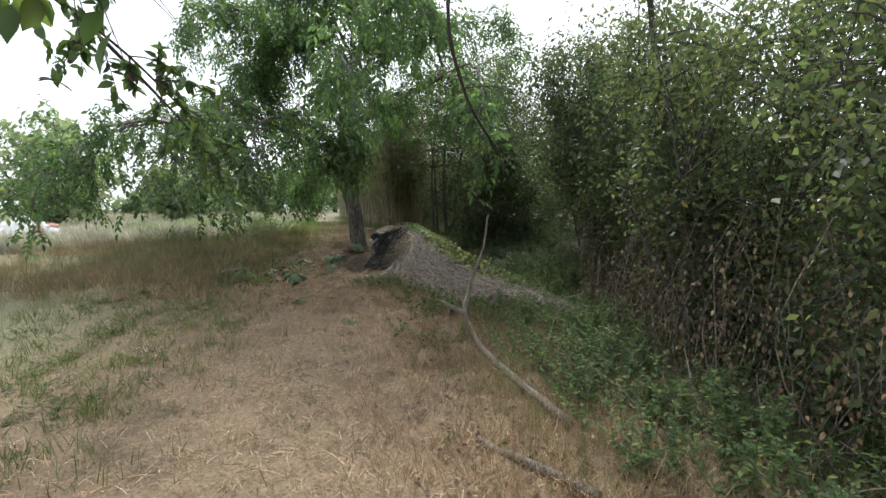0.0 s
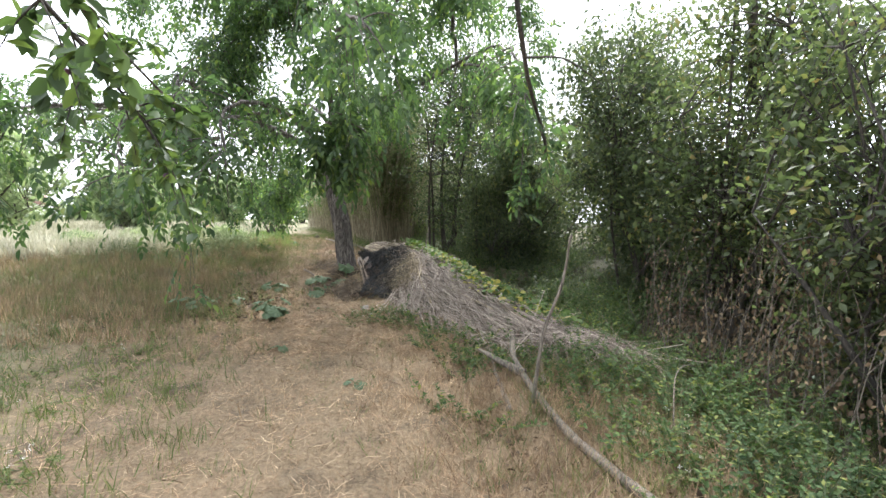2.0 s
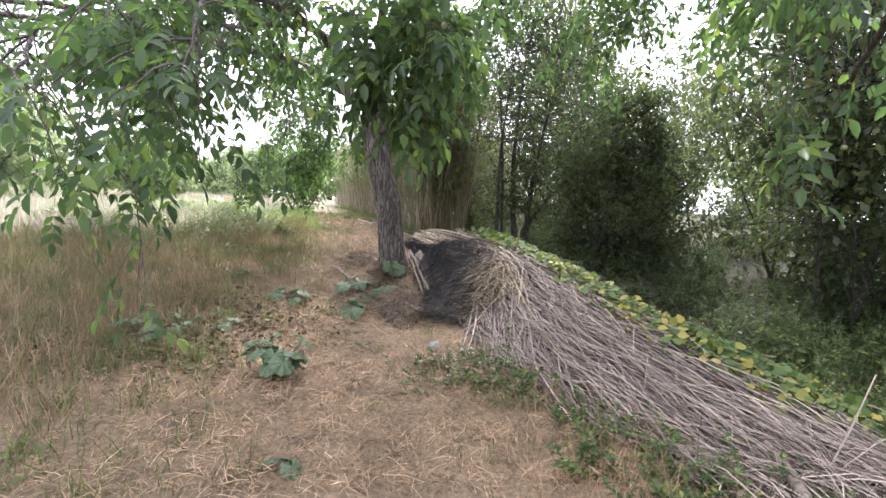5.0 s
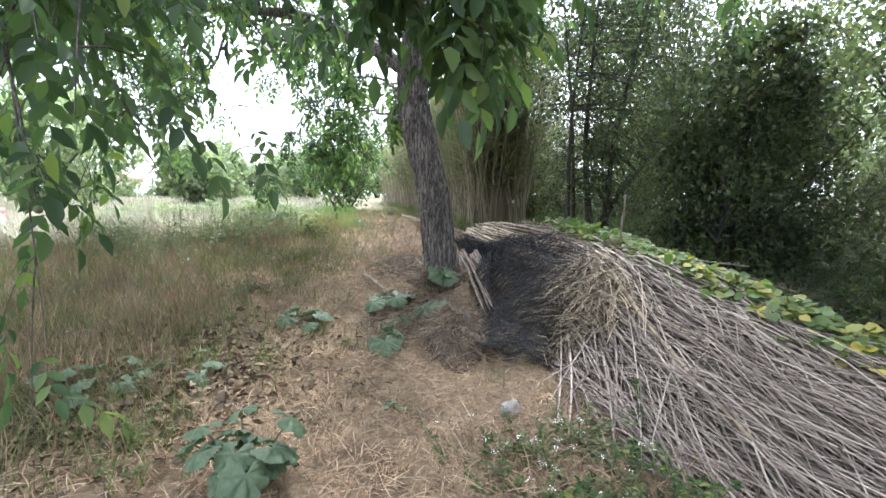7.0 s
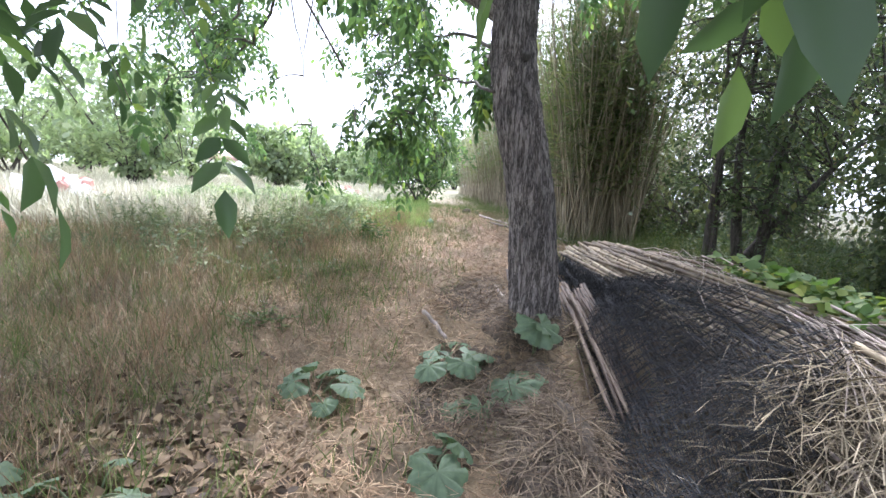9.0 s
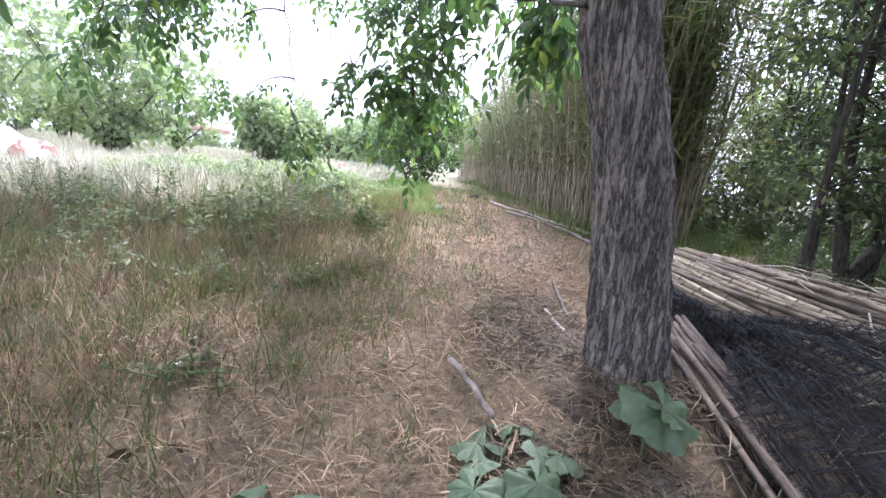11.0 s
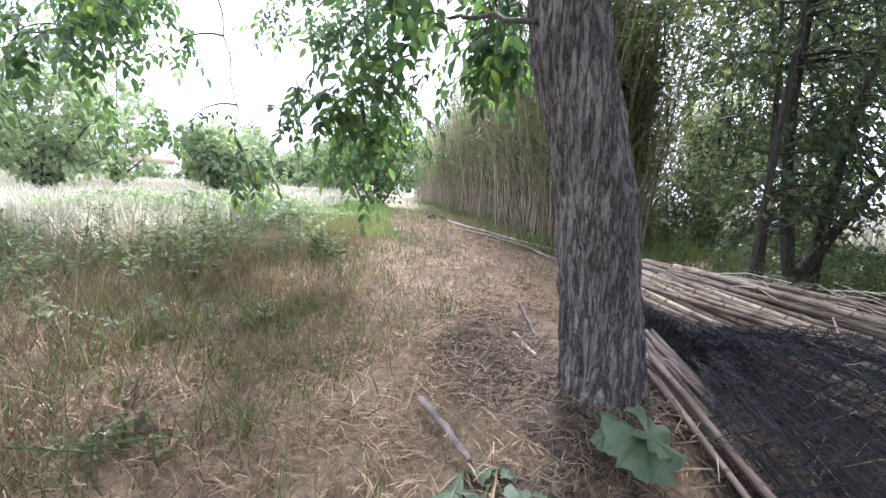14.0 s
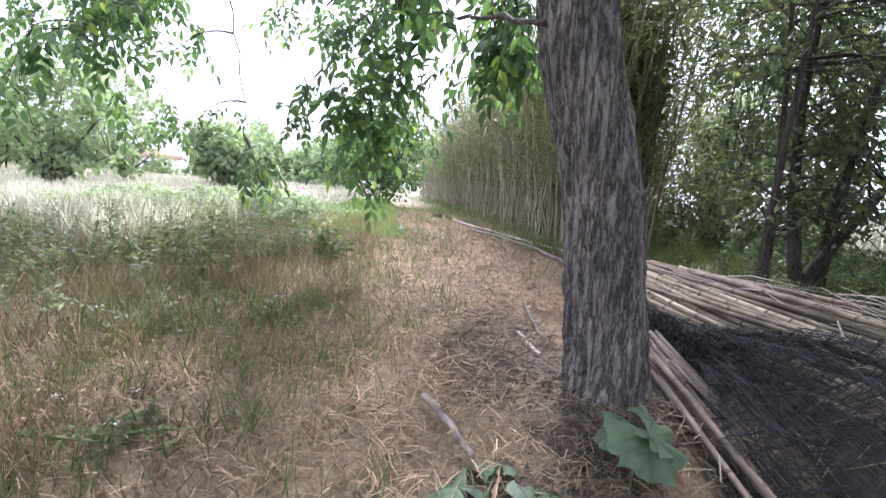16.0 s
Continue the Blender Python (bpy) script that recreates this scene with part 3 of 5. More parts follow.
walnut_tree()
shrub("elder_tree", "dark leafy many-stemmed small tree beside the cane pile", (2.6, 2.9, .0), (3.1, 2.9, 3.5), (2.1, 1.8, 3.1), 5, 18000, .075, ELDER, DARKBARK, .07, LEAF_PLAIN, 220, "tree",
      lean=((2.75, 3.1, 4.2), (4.3, 3.2, 2.1), (3.4, 2.6, 4.0)), low=.6)
shrub("elder_bush", "dense dark green bush behind the cane pile", (3.95, .9, -.15), (4.05, .9, 1.4), (1.6, 1.25, 2.0), 9, 36000, .08, ELDER, DARKBARK, .04, LEAF_PLAIN, 130)
for x, y, top, count, label in ((5.1, -9.6, 4.6, 14000, "tall tangled hedge shrub with yellowing leaves"), (5.3, -6.9, 4.0, 16000, "tall tangled hedge shrub with dark green leaves"),
                                (6.3, -12.3, 4.2, 9000, "tall hedge shrub with grey-green narrow leaves")):
    shrub("hedge_shrub", label, (x, y, gzf(x, y)), (x, y, top * .42), (1.5, 1.9, top * .62), 12, int(count * 1.25), .072, HEDGE, DARKBARK, .04, LEAF_PLAIN, 190)
shrub("hedge_shrub", "open hedge shrub with bare stems below", (5.7, -4.3, -.7), (5.7, -4.3, 2.4), (1.6, 1.6, 2.6), 10, 15000, .095, HEDGE, DARKBARK, .05, LEAF_PLAIN, 150, low=.7)
shrub("hedge_tree", "leafy hedge tree with a dark slender trunk", (5.7, -1.8, -.5), (5.6, -1.7, 2.9), (2.0, 1.8, 2.8), 6, 20000, .095, ELDER, DARKBARK, .04, LEAF_PLAIN, 170, "tree", low=.3)
shrub("hedge_tree", "leafy hedge tree of light green leaves", (7.2, .8, -.4), (7.2, .8, 3.4), (2.2, 2.2, 3.4), 6, 15000, .1, HEDGE, DARKBARK, .05, LEAF_PLAIN, 130, "tree", low=.6)
for x, y, label in ((8.2, -6.4, "leafy hedge tree behind the shrubs"), (8.6, -10.5, "tall leafy tree behind the hedge"), (9.0, -2.2, "leafy tree behind the hedge"), (7.4, 5.4, "leafy tree behind the reed bed"), (5.2, 9.5, "airy light green tree behind the reeds"), (5.7, 7.3, "tall airy tree behind the elder"), (2.9, 12.5, "tall airy tree rising above the reeds")):
    tall = 1.4 if y > 6 else 0
    shrub("hedge_tree", label, (x, y, gzf(x, y)), (x, y, 3.3 + tall), (2.1, 2.3, 2.7 + tall), 6, 3800 if x > 8 else 9500, .125, ELDER if x > 8 else HEDGE, DARKBARK, .06, LEAF_PLAIN, 120, "tree", low=.8)

shrub("bramble_bush", "dark low bramble thicket at the hedge foot", (4.9, -10.6, gzf(4.9, -10.6)), (4.9, -10.5, .15), (.95, 1.6, 1.25), 14, 13000, .07, ELDER, DARKBARK, .012, LEAF_PLAIN, 110)

for x, y in ((6.9, -3.6), (7.2, -1.0), (7.0, -6.0)):
    shrub("elder_bush", "dark green bush closing the hedge", (x, y, gzf(x, y)), (x, y, .55), (1.3, 1.6, 1.35), 9, 8000, .09, ELDER, DARKBARK, .03, LEAF_PLAIN, 90)

# ---------- tall reeds ----------
def reed_bed():
    """Standing canes with leafy tops beside the path."""
    bed = tagged(new("reed_bed"), "tall stand of dry tan canes with green leafy tops", "reeds", "", "stuff")
    n = 2500
    y = 4.6 + 34 * R.uniform(0, 1, n) ** 1.7
    edge = np.interp(y, [4.6, 7, 10, 15, 30, 50], [1.0, .5, -.1, -1.2, -3.8, -7])
    x = edge + np.abs(R.normal(0, 1.25, n)) * np.interp(y, [4.6, 8], [.8, 1.15]) - R.uniform(0, .35, n) ** 2 * 3
    keep = x < 1.9 + .22 * (y - 5)
    x, y = np.concatenate([x[keep], R.uniform(1.2, 4.6, 330)]), np.concatenate([y[keep], R.uniform(9.0, 14, 330)])
    stems, leaf = Soup(), Soup()
    for a, b in zip(x, y):
        h, lean = R.uniform(2.8, 5.4) * (1 if a < 1.9 else .8), R.normal(0, .12 if a < 1.9 else .24, 2)
        z = gzf(a, b)
        s = np.linspace(0, 1, 4)[:, None]
        line = np.array((a, b, z - .05)) + np.array((lean[0] * h, lean[1] * h, h)) * s + np.array((R.normal(0, .12), R.normal(0, .12), 0)) * s ** 2 * h * .4
        tube(stems, line, np.linspace(.013, .005, 4), 4, 0, False)
        k = 20
        t = R.uniform(.22, 1.0, k) ** .8
        p = line[0] + (line[-1] - line[0]) * t[:, None]
        d = unit(R.normal(0, 1, (k, 3)) * (1, 1, .3) + (0, 0, .5))
        scatter(leaf, BLADE, p, d, R.normal(0, .3, (k, 3)) + (0, 0, -1), R.uniform(.3, .6, k), .03)
    for _ in range(60):
        a, b = R.uniform(1.3, 5.0), R.uniform(5.2, 10)
        ln, az, el = R.uniform(1.2, 2.8), R.uniform(0, 6.28), R.uniform(.1, 1.1)
        p = np.array((a, b, gzf(a, b)))
        tube(stems, [p, p + ln * np.array((math.cos(az) * math.cos(el), math.sin(az) * math.cos(el), math.sin(el))) + (0, 0, .05)], [.011, .006], 4, 0, False)
    child("cane_growth", stems.mesh("cane_growth", REED, True), bed, kind="stuff")
    child("leaves", leaf.mesh("leaves", REEDLEAF), bed, kind="stuff")


reed_bed()

# ---------- cane pile ----------
pile = tagged(new("cane_pile"), "heap of cut dry canes lying beside the walnut trunk", "cane pile")
RIDGE = np.array([(.85, 1.95, .36), (1.28, .35, .45), (1.62, -1.35, .31), (2.15, -3.2, -.1), (3.0, -5.0, -.55)])


def pile_top(u, s):
    """A place on the heap: u across from the left foot (0) over the ridge (.55) to the right foot (1), s along from the thick ends (0) to the tops (1)."""
    c = smooth_line(RIDGE, 101)[int(np.clip(s, 0, 1) * 100)]
    wide = np.interp(s, [0, .3, .5, .62, .8, 1], [1.1, 1.2, 1.25, 1.6, 2.0, 1.9])
    x = c[0] + (u - .55) * wide
    y = c[1] + (u - .5) * np.interp(s, [0, .5, 1], [-.5, -.7, -.9])
    g = gzf(x, y)
    bump = max(0.0, 1 - ((u - .55) / .52) ** 2) ** .7
    return np.array((x, y, g + max(c[2] - gzf(c[0], c[1]), .12) * bump))


# Added dark filler sheet, so the gaps between canes read as shade.
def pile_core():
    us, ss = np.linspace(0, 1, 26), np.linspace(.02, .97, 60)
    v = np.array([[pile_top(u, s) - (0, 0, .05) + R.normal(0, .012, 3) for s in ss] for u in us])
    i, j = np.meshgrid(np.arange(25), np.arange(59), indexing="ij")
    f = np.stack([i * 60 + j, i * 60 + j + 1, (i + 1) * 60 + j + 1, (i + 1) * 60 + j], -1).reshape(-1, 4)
    child("dark_fill_core", mesh_of("dark_fill_core", v.reshape(-1, 3), [f], SOILFILL, True), pile, "dark fill closing the shaded gaps under the canes")


pile_core()


JOINT = plain_material("cane_joint", (.07, .05, .035), (.16, .12, .08), 40, .8)


def cane_mesh(name, length, r, mat, joints):
    """A straight-grown cane along z with swollen joints."""
    s = Soup()
    zs, rs = [0], [r]
    step = length / joints
    for k in range(1, joints):
        z = k * step * R.uniform(.97, 1.03)
        taper = 1 - .45 * z / length
        zs += [z - .012, z, z + .012]
        rs += [r * taper, r * taper * 1.22, r * taper]
    zs.append(length), rs.append(r * .5)
    zs = np.array(zs)
    bow = R.normal(0, .02, 2)
    pts = np.stack([bow[0] * np.sin(zs / length * np.pi), bow[1] * np.sin(zs / length * np.pi), zs], -1)
    tube(s, pts, rs, 6)
    me = s.mesh(name, mat, True)
    me.materials.append(JOINT)
    ring = np.zeros(len(me.polygons), np.int32)
    cap = 12
    for k in range(1, joints):
        first = cap + (3 * k - 2) * 6
        ring[first:first + 12] = 1
    me.polygons.foreach_set("material_index", ring)
    return me


THICK = [cane_mesh("cane", 1.0 * L, r, CANE, j) for L, r, j in ((3.4, .022, 13), (3.2, .018, 12), (3.6, .024, 13), (3.0, .016, 10))]
THICKLEN = (3.4, 3.2, 3.6, 3.0)
THIN = [cane_mesh("cane", L, r, THINCANE, j) for L, r, j in ((2.8, .0085, 9), (2.5, .006, 8), (2.2, .010, 8), (2.0, .005, 6))]
THINLEN = (2.8, 2.5, 2.2, 2.0)
SHADY = [cane_mesh("cane", 2.2, r, SHADYCANE, j) for r, j in ((.017, 8), (.012, 9), (.015, 7), (.01, 8))]


def lay(me, a, b, length, parent, name="cane", label=""):
    a, b = Vector(a), Vector(b)
    q = (b - a).to_track_quat("Z", "Y")
    q = q @ Euler((0, 0, R.uniform(0, 6.28))).to_quaternion()
    sc = (b - a).length / length
    ob = new(name, me)
    ob.parent = parent
    ob.matrix_basis = Matrix.LocRotScale(a, q, (1, 1, sc))
    if label:
        tagged(ob, label)
    return ob


for k in range(120):
    u = R.uniform(.1, .85)
    s0, s1 = R.uniform(0, .12), R.uniform(.4, .52)
    lift = R.uniform(-.03, .05)
    j = R.randint(4)
    lay(THICK[j], pile_top(u, s0) + (0, 0, lift), pile_top(np.clip(u + R.normal(.02, .06), .2, .95), s1) + (0, 0, lift), THICKLEN[j], pile)
# Low bundle by the trunk, laid in the shade-darkened cane.
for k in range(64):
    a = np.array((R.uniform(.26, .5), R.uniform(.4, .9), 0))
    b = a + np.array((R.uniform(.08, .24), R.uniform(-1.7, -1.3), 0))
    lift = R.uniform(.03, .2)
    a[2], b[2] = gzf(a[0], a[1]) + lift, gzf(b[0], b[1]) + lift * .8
    lay(SHADY[k % 4], a, b, 2.2, pile)
for k in range(230):
    u = R.uniform(-.05, .95)
    s0 = R.uniform(.56, .66) if u < .35 else R.uniform(.43, .6)
    s1 = R.uniform(.7, 1.0)
    u1 = np.clip(u + R.normal(-.1 if u < .3 else .04, .18), -.24, 1)
    lift = R.uniform(0, .08)
    j = R.randint(4)
    lay(THIN[j], pile_top(u, s0) + (0, 0, lift + .01), pile_top(u1, s1) + (0, 0, R.uniform(.0, .07)), THINLEN[j], pile)
for k in range(60):
    u, s0 = R.uniform(.0, .9), R.uniform(.6, .92)
    ln = R.uniform(.05, .14)
    a, b = pile_top(u, s0), pile_top(np.clip(u + R.normal(0, .28), 0, 1), min(s0 + ln, 1.0))
    lay(THIN[k % 4], a + (0, 0, R.uniform(.03, .09)), b + (0, 0, R.uniform(.02, .12)), THINLEN[k % 4], pile)


for u0, s0, u1, s1 in ((.6, .42, .88, .8), (.3, .56, .12, .8), (.75, .4, .95, .95), (.5, .5, .45, .92), (.35, .5, .5, .86), (.2, .58, .36, .88), (.55, .46, .7, .9)):
    lay(THICK[1], pile_top(u0, s0) + (0, 0, .08), pile_top(u1, s1) + (0, 0, .08), THICKLEN[1], pile, "cane", "single long pale cane on top")


def pile_brush():
    """Fine dry tops and cane leaves over the heap."""
    s = Soup()
    n = 7500
    pos, al = [], []
    for _ in range(n):
        u = R.uniform(-.1, 1)
        t = R.uniform(.6 if u < .35 else .44, 1) if R.uniform() < .97 else R.uniform(.1, .4)
        p = pile_top(u, t)
        q = pile_top(np.clip(u + R.normal(0, .1), 0, 1), min(t + .08, 1))
        pos.append(p + (0, 0, R.uniform(-.02, .05))), al.append(unit(q - p + R.normal(0, .07, 3)))
    scatter(s, STRAW, np.array(pos), np.array(al), R.normal(0, .5, (n, 3)) + (0, 0, 1), R.uniform(.2, .8, n), R.uniform(.003, .009, n))
    child("dry_brush", s.mesh("dry_brush", DRY_GREY), pile, "grey withered cane tops", kind="stuff")


def pile_tuft():
    """Withered grass lying where the net meets the thin canes."""
    s = Soup()
    n = 2600
    p = np.array([pile_top(R.uniform(-.12, .34), R.uniform(.5, .63)) for _ in range(n)]) + np.stack([R.normal(0, .05, n), R.normal(0, .05, n), R.uniform(.02, .13, n)], -1)
    k = 700
    p[:k] = np.array([pile_top(R.uniform(-.4, .2), R.uniform(.36, .62)) for _ in range(k)]) + (0, 0, .1)
    d = unit(R.normal(0, .6, (n, 3)) * (1, 1, .5) + (-.35, -.35, -.25))
    scatter(s, STRAW, p, d, R.normal(0, .5, (n, 3)) + (0, 0, 1), R.uniform(.1, .34, n), R.uniform(.002, .006, n))
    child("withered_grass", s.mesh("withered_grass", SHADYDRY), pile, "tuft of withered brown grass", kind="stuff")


DRY_GREY = island_material("grey_dry_stalk", [(0, (.12, .093, .074)), (.5, (.27, .22, .18)), (1, (.46, .39, .31))], .8, 40)
pile_brush()
pile_tuft()


def net():
    """A black plastic net crumpled over the flank of the heap."""
    thing = tagged(new("plastic_net"), "crumpled black plastic netting draped over the cane pile", "net")
    nu, nv = 46, 150
    for layer in range(3):
        s = Soup()
        u, v = np.meshgrid(np.linspace(0, 1, nu), np.linspace(0, 1, nv), indexing="ij")
        along = .06 + v * .6
        rim = np.interp(along, [.06, .26, .34, .43, .52, .58, .66], [.03, .06, .2, .36, .3, .08, -.14])
        foot = np.interp(along, [.06, .3, .42, .66], [-.08, -.1, -.36, -.44])
        p = np.array([[pile_top(f + a * (r - f), b) for a, b, r, f in zip(*row)] for row in zip(u, along, rim, foot)])
        p[..., 2] = np.maximum(p[..., 2], p[:1, :, 2] * (1 - u) + p[-1:, :, 2] * u)
        ph = layer * 1.7
        p[..., 2] += .07 * np.sin(u * np.pi) + .055 + .025 * layer + .045 * np.sin(9 * v + 5 * u + ph) + .035 * np.sin(23 * v - 11 * u + ph) + .015 * np.sin(31 * u + 17 * v)
        p[..., 0] += .03 * np.sin(13 * v + 6 * u + ph) + .02 * np.sin(27 * v + 2 * ph)
        p[..., 1] += .03 * np.sin(17 * u + 8 * v + ph)
        p[..., 2] += .014 * np.sin(61 * v + 29 * u + 2 * ph) * np.sin(37 * u - 19 * v + ph)
        p += R.normal(0, .0032, p.shape)
        for line in list(p) + list(np.swapaxes(p, 0, 1)):
            tube(s, line, np.full(len(line), .0017), 3, 0, False)
        child("mesh_layer", s.mesh("mesh_layer", NET), thing)


net()


def grass_hump(x, y, rx, ry, h, label, n, long=1.0):
    """A hump of soil with withered grass hanging over it."""
    thing = tagged(new("grass_hump"), label, "mound")
    k = 26
    u, v = np.meshgrid(np.linspace(-1, 1, k), np.linspace(-1, 1, k), indexing="ij")
    px, py = x + u * rx, y + v * ry
    top = gz(px, py) + h * np.clip(1 - u * u - v * v, 0, 1) ** .7 * (1 + .25 * np.sin(5 * u + 3 * v)) - .02
    i, j = np.meshgrid(np.arange(k - 1), np.arange(k - 1), indexing="ij")
    f = np.stack([i * k + j, (i + 1) * k + j, (i + 1) * k + j + 1, i * k + j + 1], -1).reshape(-1, 4)
    child("soil", mesh_of("soil", np.stack([px, py, top + R.normal(0, .008, top.shape)], -1).reshape(-1, 3), [f], SOILFILL, True), thing, "dark matted soil")
    s = Soup()
    a, d = R.uniform(0, 6.28, n), R.uniform(0, 1, n) ** .6
    uu, vv = d * np.cos(a), d * np.sin(a)
    qx, qy = x + uu * rx, y + vv * ry
    q = np.stack([qx, qy, gz(qx, qy) + h * np.clip(1 - d * d, 0, 1) ** .7 + .01], -1)
    way = unit(np.stack([uu * rx, vv * ry - .05, -h * d - .05], -1) * .35 + R.normal(0, .3, (n, 3)) * (1, 1, .3))
    scatter(s, STRAW, q, way, R.normal(0, .5, (n, 3)) + (0, 0, 1), R.uniform(.05, .2, n) * long, R.uniform(.0025, .0055, n))
    child("withered_grass", s.mesh("withered_grass", DARKSTRAW), thing, kind="stuff")


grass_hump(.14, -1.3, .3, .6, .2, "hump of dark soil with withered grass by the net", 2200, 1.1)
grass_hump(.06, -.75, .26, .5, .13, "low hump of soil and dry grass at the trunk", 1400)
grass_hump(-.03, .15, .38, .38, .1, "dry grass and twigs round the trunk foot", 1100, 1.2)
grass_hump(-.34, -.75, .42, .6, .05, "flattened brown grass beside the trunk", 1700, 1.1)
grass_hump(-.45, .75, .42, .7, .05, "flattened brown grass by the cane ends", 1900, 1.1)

# ---------- fallen wood ----------
def stick(name, label, pts, r0, r1, mat=None, category="branch", forks=()):
    thing = tagged(new(name), label, category)
    s = Soup()
    line = smooth_line(pts, 24)
    sway = R.normal(0, r0 * .35, (6, 3))
    line[1:-1] += np.stack([np.interp(np.arange(22), np.linspace(0, 21, 6), sway[:, k]) for k in range(3)], -1)
    tube(s, line, np.linspace(r0, r1, 24), 8, .1)
    child("stem", s.mesh("stem", mat or GREYWOOD, True), thing)
    for f in forks:
        s = Soup()
        fl = smooth_line(f, 10)
        tube(s, fl, np.linspace(r1 * 1.1, r1 * .3, 10), 6, .08)
        child("side_branch", s.mesh("side_branch", mat or GREYWOOD, True), thing)
    return thing


def on(x, y, up=.03):
    return (x, y, gzf(x, y) + up)


stick("fallen_branch", "long curved grey fallen branch lying on dry grass", [on(2.3, -4.5, .22), on(2.12, -5.3, .14), on(2.08, -6.4, .06), on(2.2, -7.4, .05), on(2.5, -8.7, .05)], .03, .045,
      forks=([on(2.1, -5.6, .12), on(1.85, -5.2, .2), on(1.8, -4.8, .12)],))
stick("fallen_branch", "short grey fallen branch lying in straw", [on(1.72, -8.8), on(2.0, -9.2), on(2.36, -9.6)], .03, .042)
stick("fallen_branch", "thin grey branch lying against the cane tops", [on(2.72, -4.5, .25), on(2.45, -5.2, .08), on(2.28, -5.7, .04)], .018, .028)
stick("fallen_branch", "thin grey branch lying in dry grass", [on(1.95, -4.8, .12), on(1.85, -5.5, .05), on(1.75, -6.2, .03)], .015, .026)
stick("leaning_stick", "pale bare stick standing slanted among the nettles", [on(2.0, -6.1, -.05), (2.09, -6.12, -.1), (2.24, -6.15, .4), (2.32, -6.17, .85)], .02, .011)
stick("leaning_stick", "thin pale stick standing in the cane pile", [(1.55, -1.25, .2), (1.62, -1.15, .5), (1.68, -1.07, .84)], .014, .009)
stick("bent_twig", "pale arching bramble twig over the nettles", [on(2.9, -6.9, .1), on(3.2, -6.5, .4), on(3.6, -6.2, .38), on(3.9, -6.1, .2)], .006, .003)
for _ in range(16):
    x, y = R.uniform(2.9, 4.2), R.uniform(-10.4, -5.2)
    a, ln, rise = R.uniform(0, 6.28), R.uniform(.35, .9), R.uniform(.02, .55)
    stick("dry_twig", "thin pale dry twig among nettles at the hedge foot", [on(x, y, .02), on(x + ln * .5 * math.cos(a), y + ln * .5 * math.sin(a), rise * .6 + .04), on(x + ln * math.cos(a), y + ln * math.sin(a), rise + .03)], .007, .003, None, "twig")
stick("dry_twig", "thin pale dry twig lying across the straw", [on(2.75, -9.1, .06), on(2.95, -9.6, .05), on(3.05, -10.1, .04)], .009, .005, None, "twig")
stick("fallen_cane", "long pale cane lying along the path edge", [on(-1.1, 8.4, .08), on(-.2, 6.4, .08), on(.72, 4.5, .08)], .024, .018, THINCANE, "cane")
stick("fallen_cane", "long pale cane lying beside the path", [on(-.7, 6.5, .07), on(.1, 4.9, .07), on(.5, 3.5, .07)], .022, .017, THINCANE, "cane")
stick("cane_piece", "short broken piece of pale cane on straw", [on(-.87, .1, .05), on(-.75, -.06, .05), on(-.63, -.24, .05)], .017, .015, THINCANE, "cane")
stick("cane_piece", "short broken cane lying by the trunk", [on(-.23, 1.6, .05), on(-.2, 1.3, .05), on(-.18, 1.0, .05)], .014, .012, THINCANE, "cane")
stick("cane_piece", "short broken cane lying by the trunk", [on(-.33, 1.05, .05), on(-.28, .85, .05), on(-.24, .68, .05)], .014, .012, THINCANE, "cane")
stick("hanging_branch", "dark bare branch hanging from the hedge tree overhead", [(5.6, -4.6, 2.6), (4.6, -5.4, 5.2), (2.7, -6.3, 5.5), (1.85, -6.0, 3.8), (2.1, -5.4, 2.7), (2.65, -4.6, 2.1), (2.85, -4.2, 1.8)], .05, .014, DARKBARK,
      forks=([(2.1, -5.4, 2.7), (2.6, -5.3, 2.75), (3.2, -5.0, 2.6)],))

# ---------- low plants ----------
def mallow_leaf_mesh(seed):
    """A broad lobed leaf with radiating veins, base at the origin, facing up."""
    rr = np.random.RandomState(seed)
    lobes, n = 7, 43
    a = np.linspace(-2.75, 2.75, n)
    r = .5 + .045 * np.cos(a * lobes / 5.5 * 2 * np.pi) + .03 * rr.normal(size=n) * .6
    rings = [np.zeros((1, 3))]
    for k, t in enumerate((.35, .7, 1.0)):
        z = -.16 * t ** 2 + .022 * np.cos(a * lobes / 5.5 * 2 * np.pi) * t + .03 * rr.normal(size=n) * t
        rings.append(np.stack([np.sin(a) * r * t, np.cos(a) * r * t, z], -1))
    v = np.concatenate(rings)
    f3 = [(0, 2 + i, 1 + i) for i in range(n - 1)]
    f4 = [(1 + k * n + i, 1 + k * n + i + 1, 1 + (k + 1) * n + i + 1, 1 + (k + 1) * n + i) for k in range(2) for i in range(n - 1)]
    return mesh_of("leaf", v, [f3, f4], MALLOW, True)


MLEAF = [mallow_leaf_mesh(k) for k in range(4)]


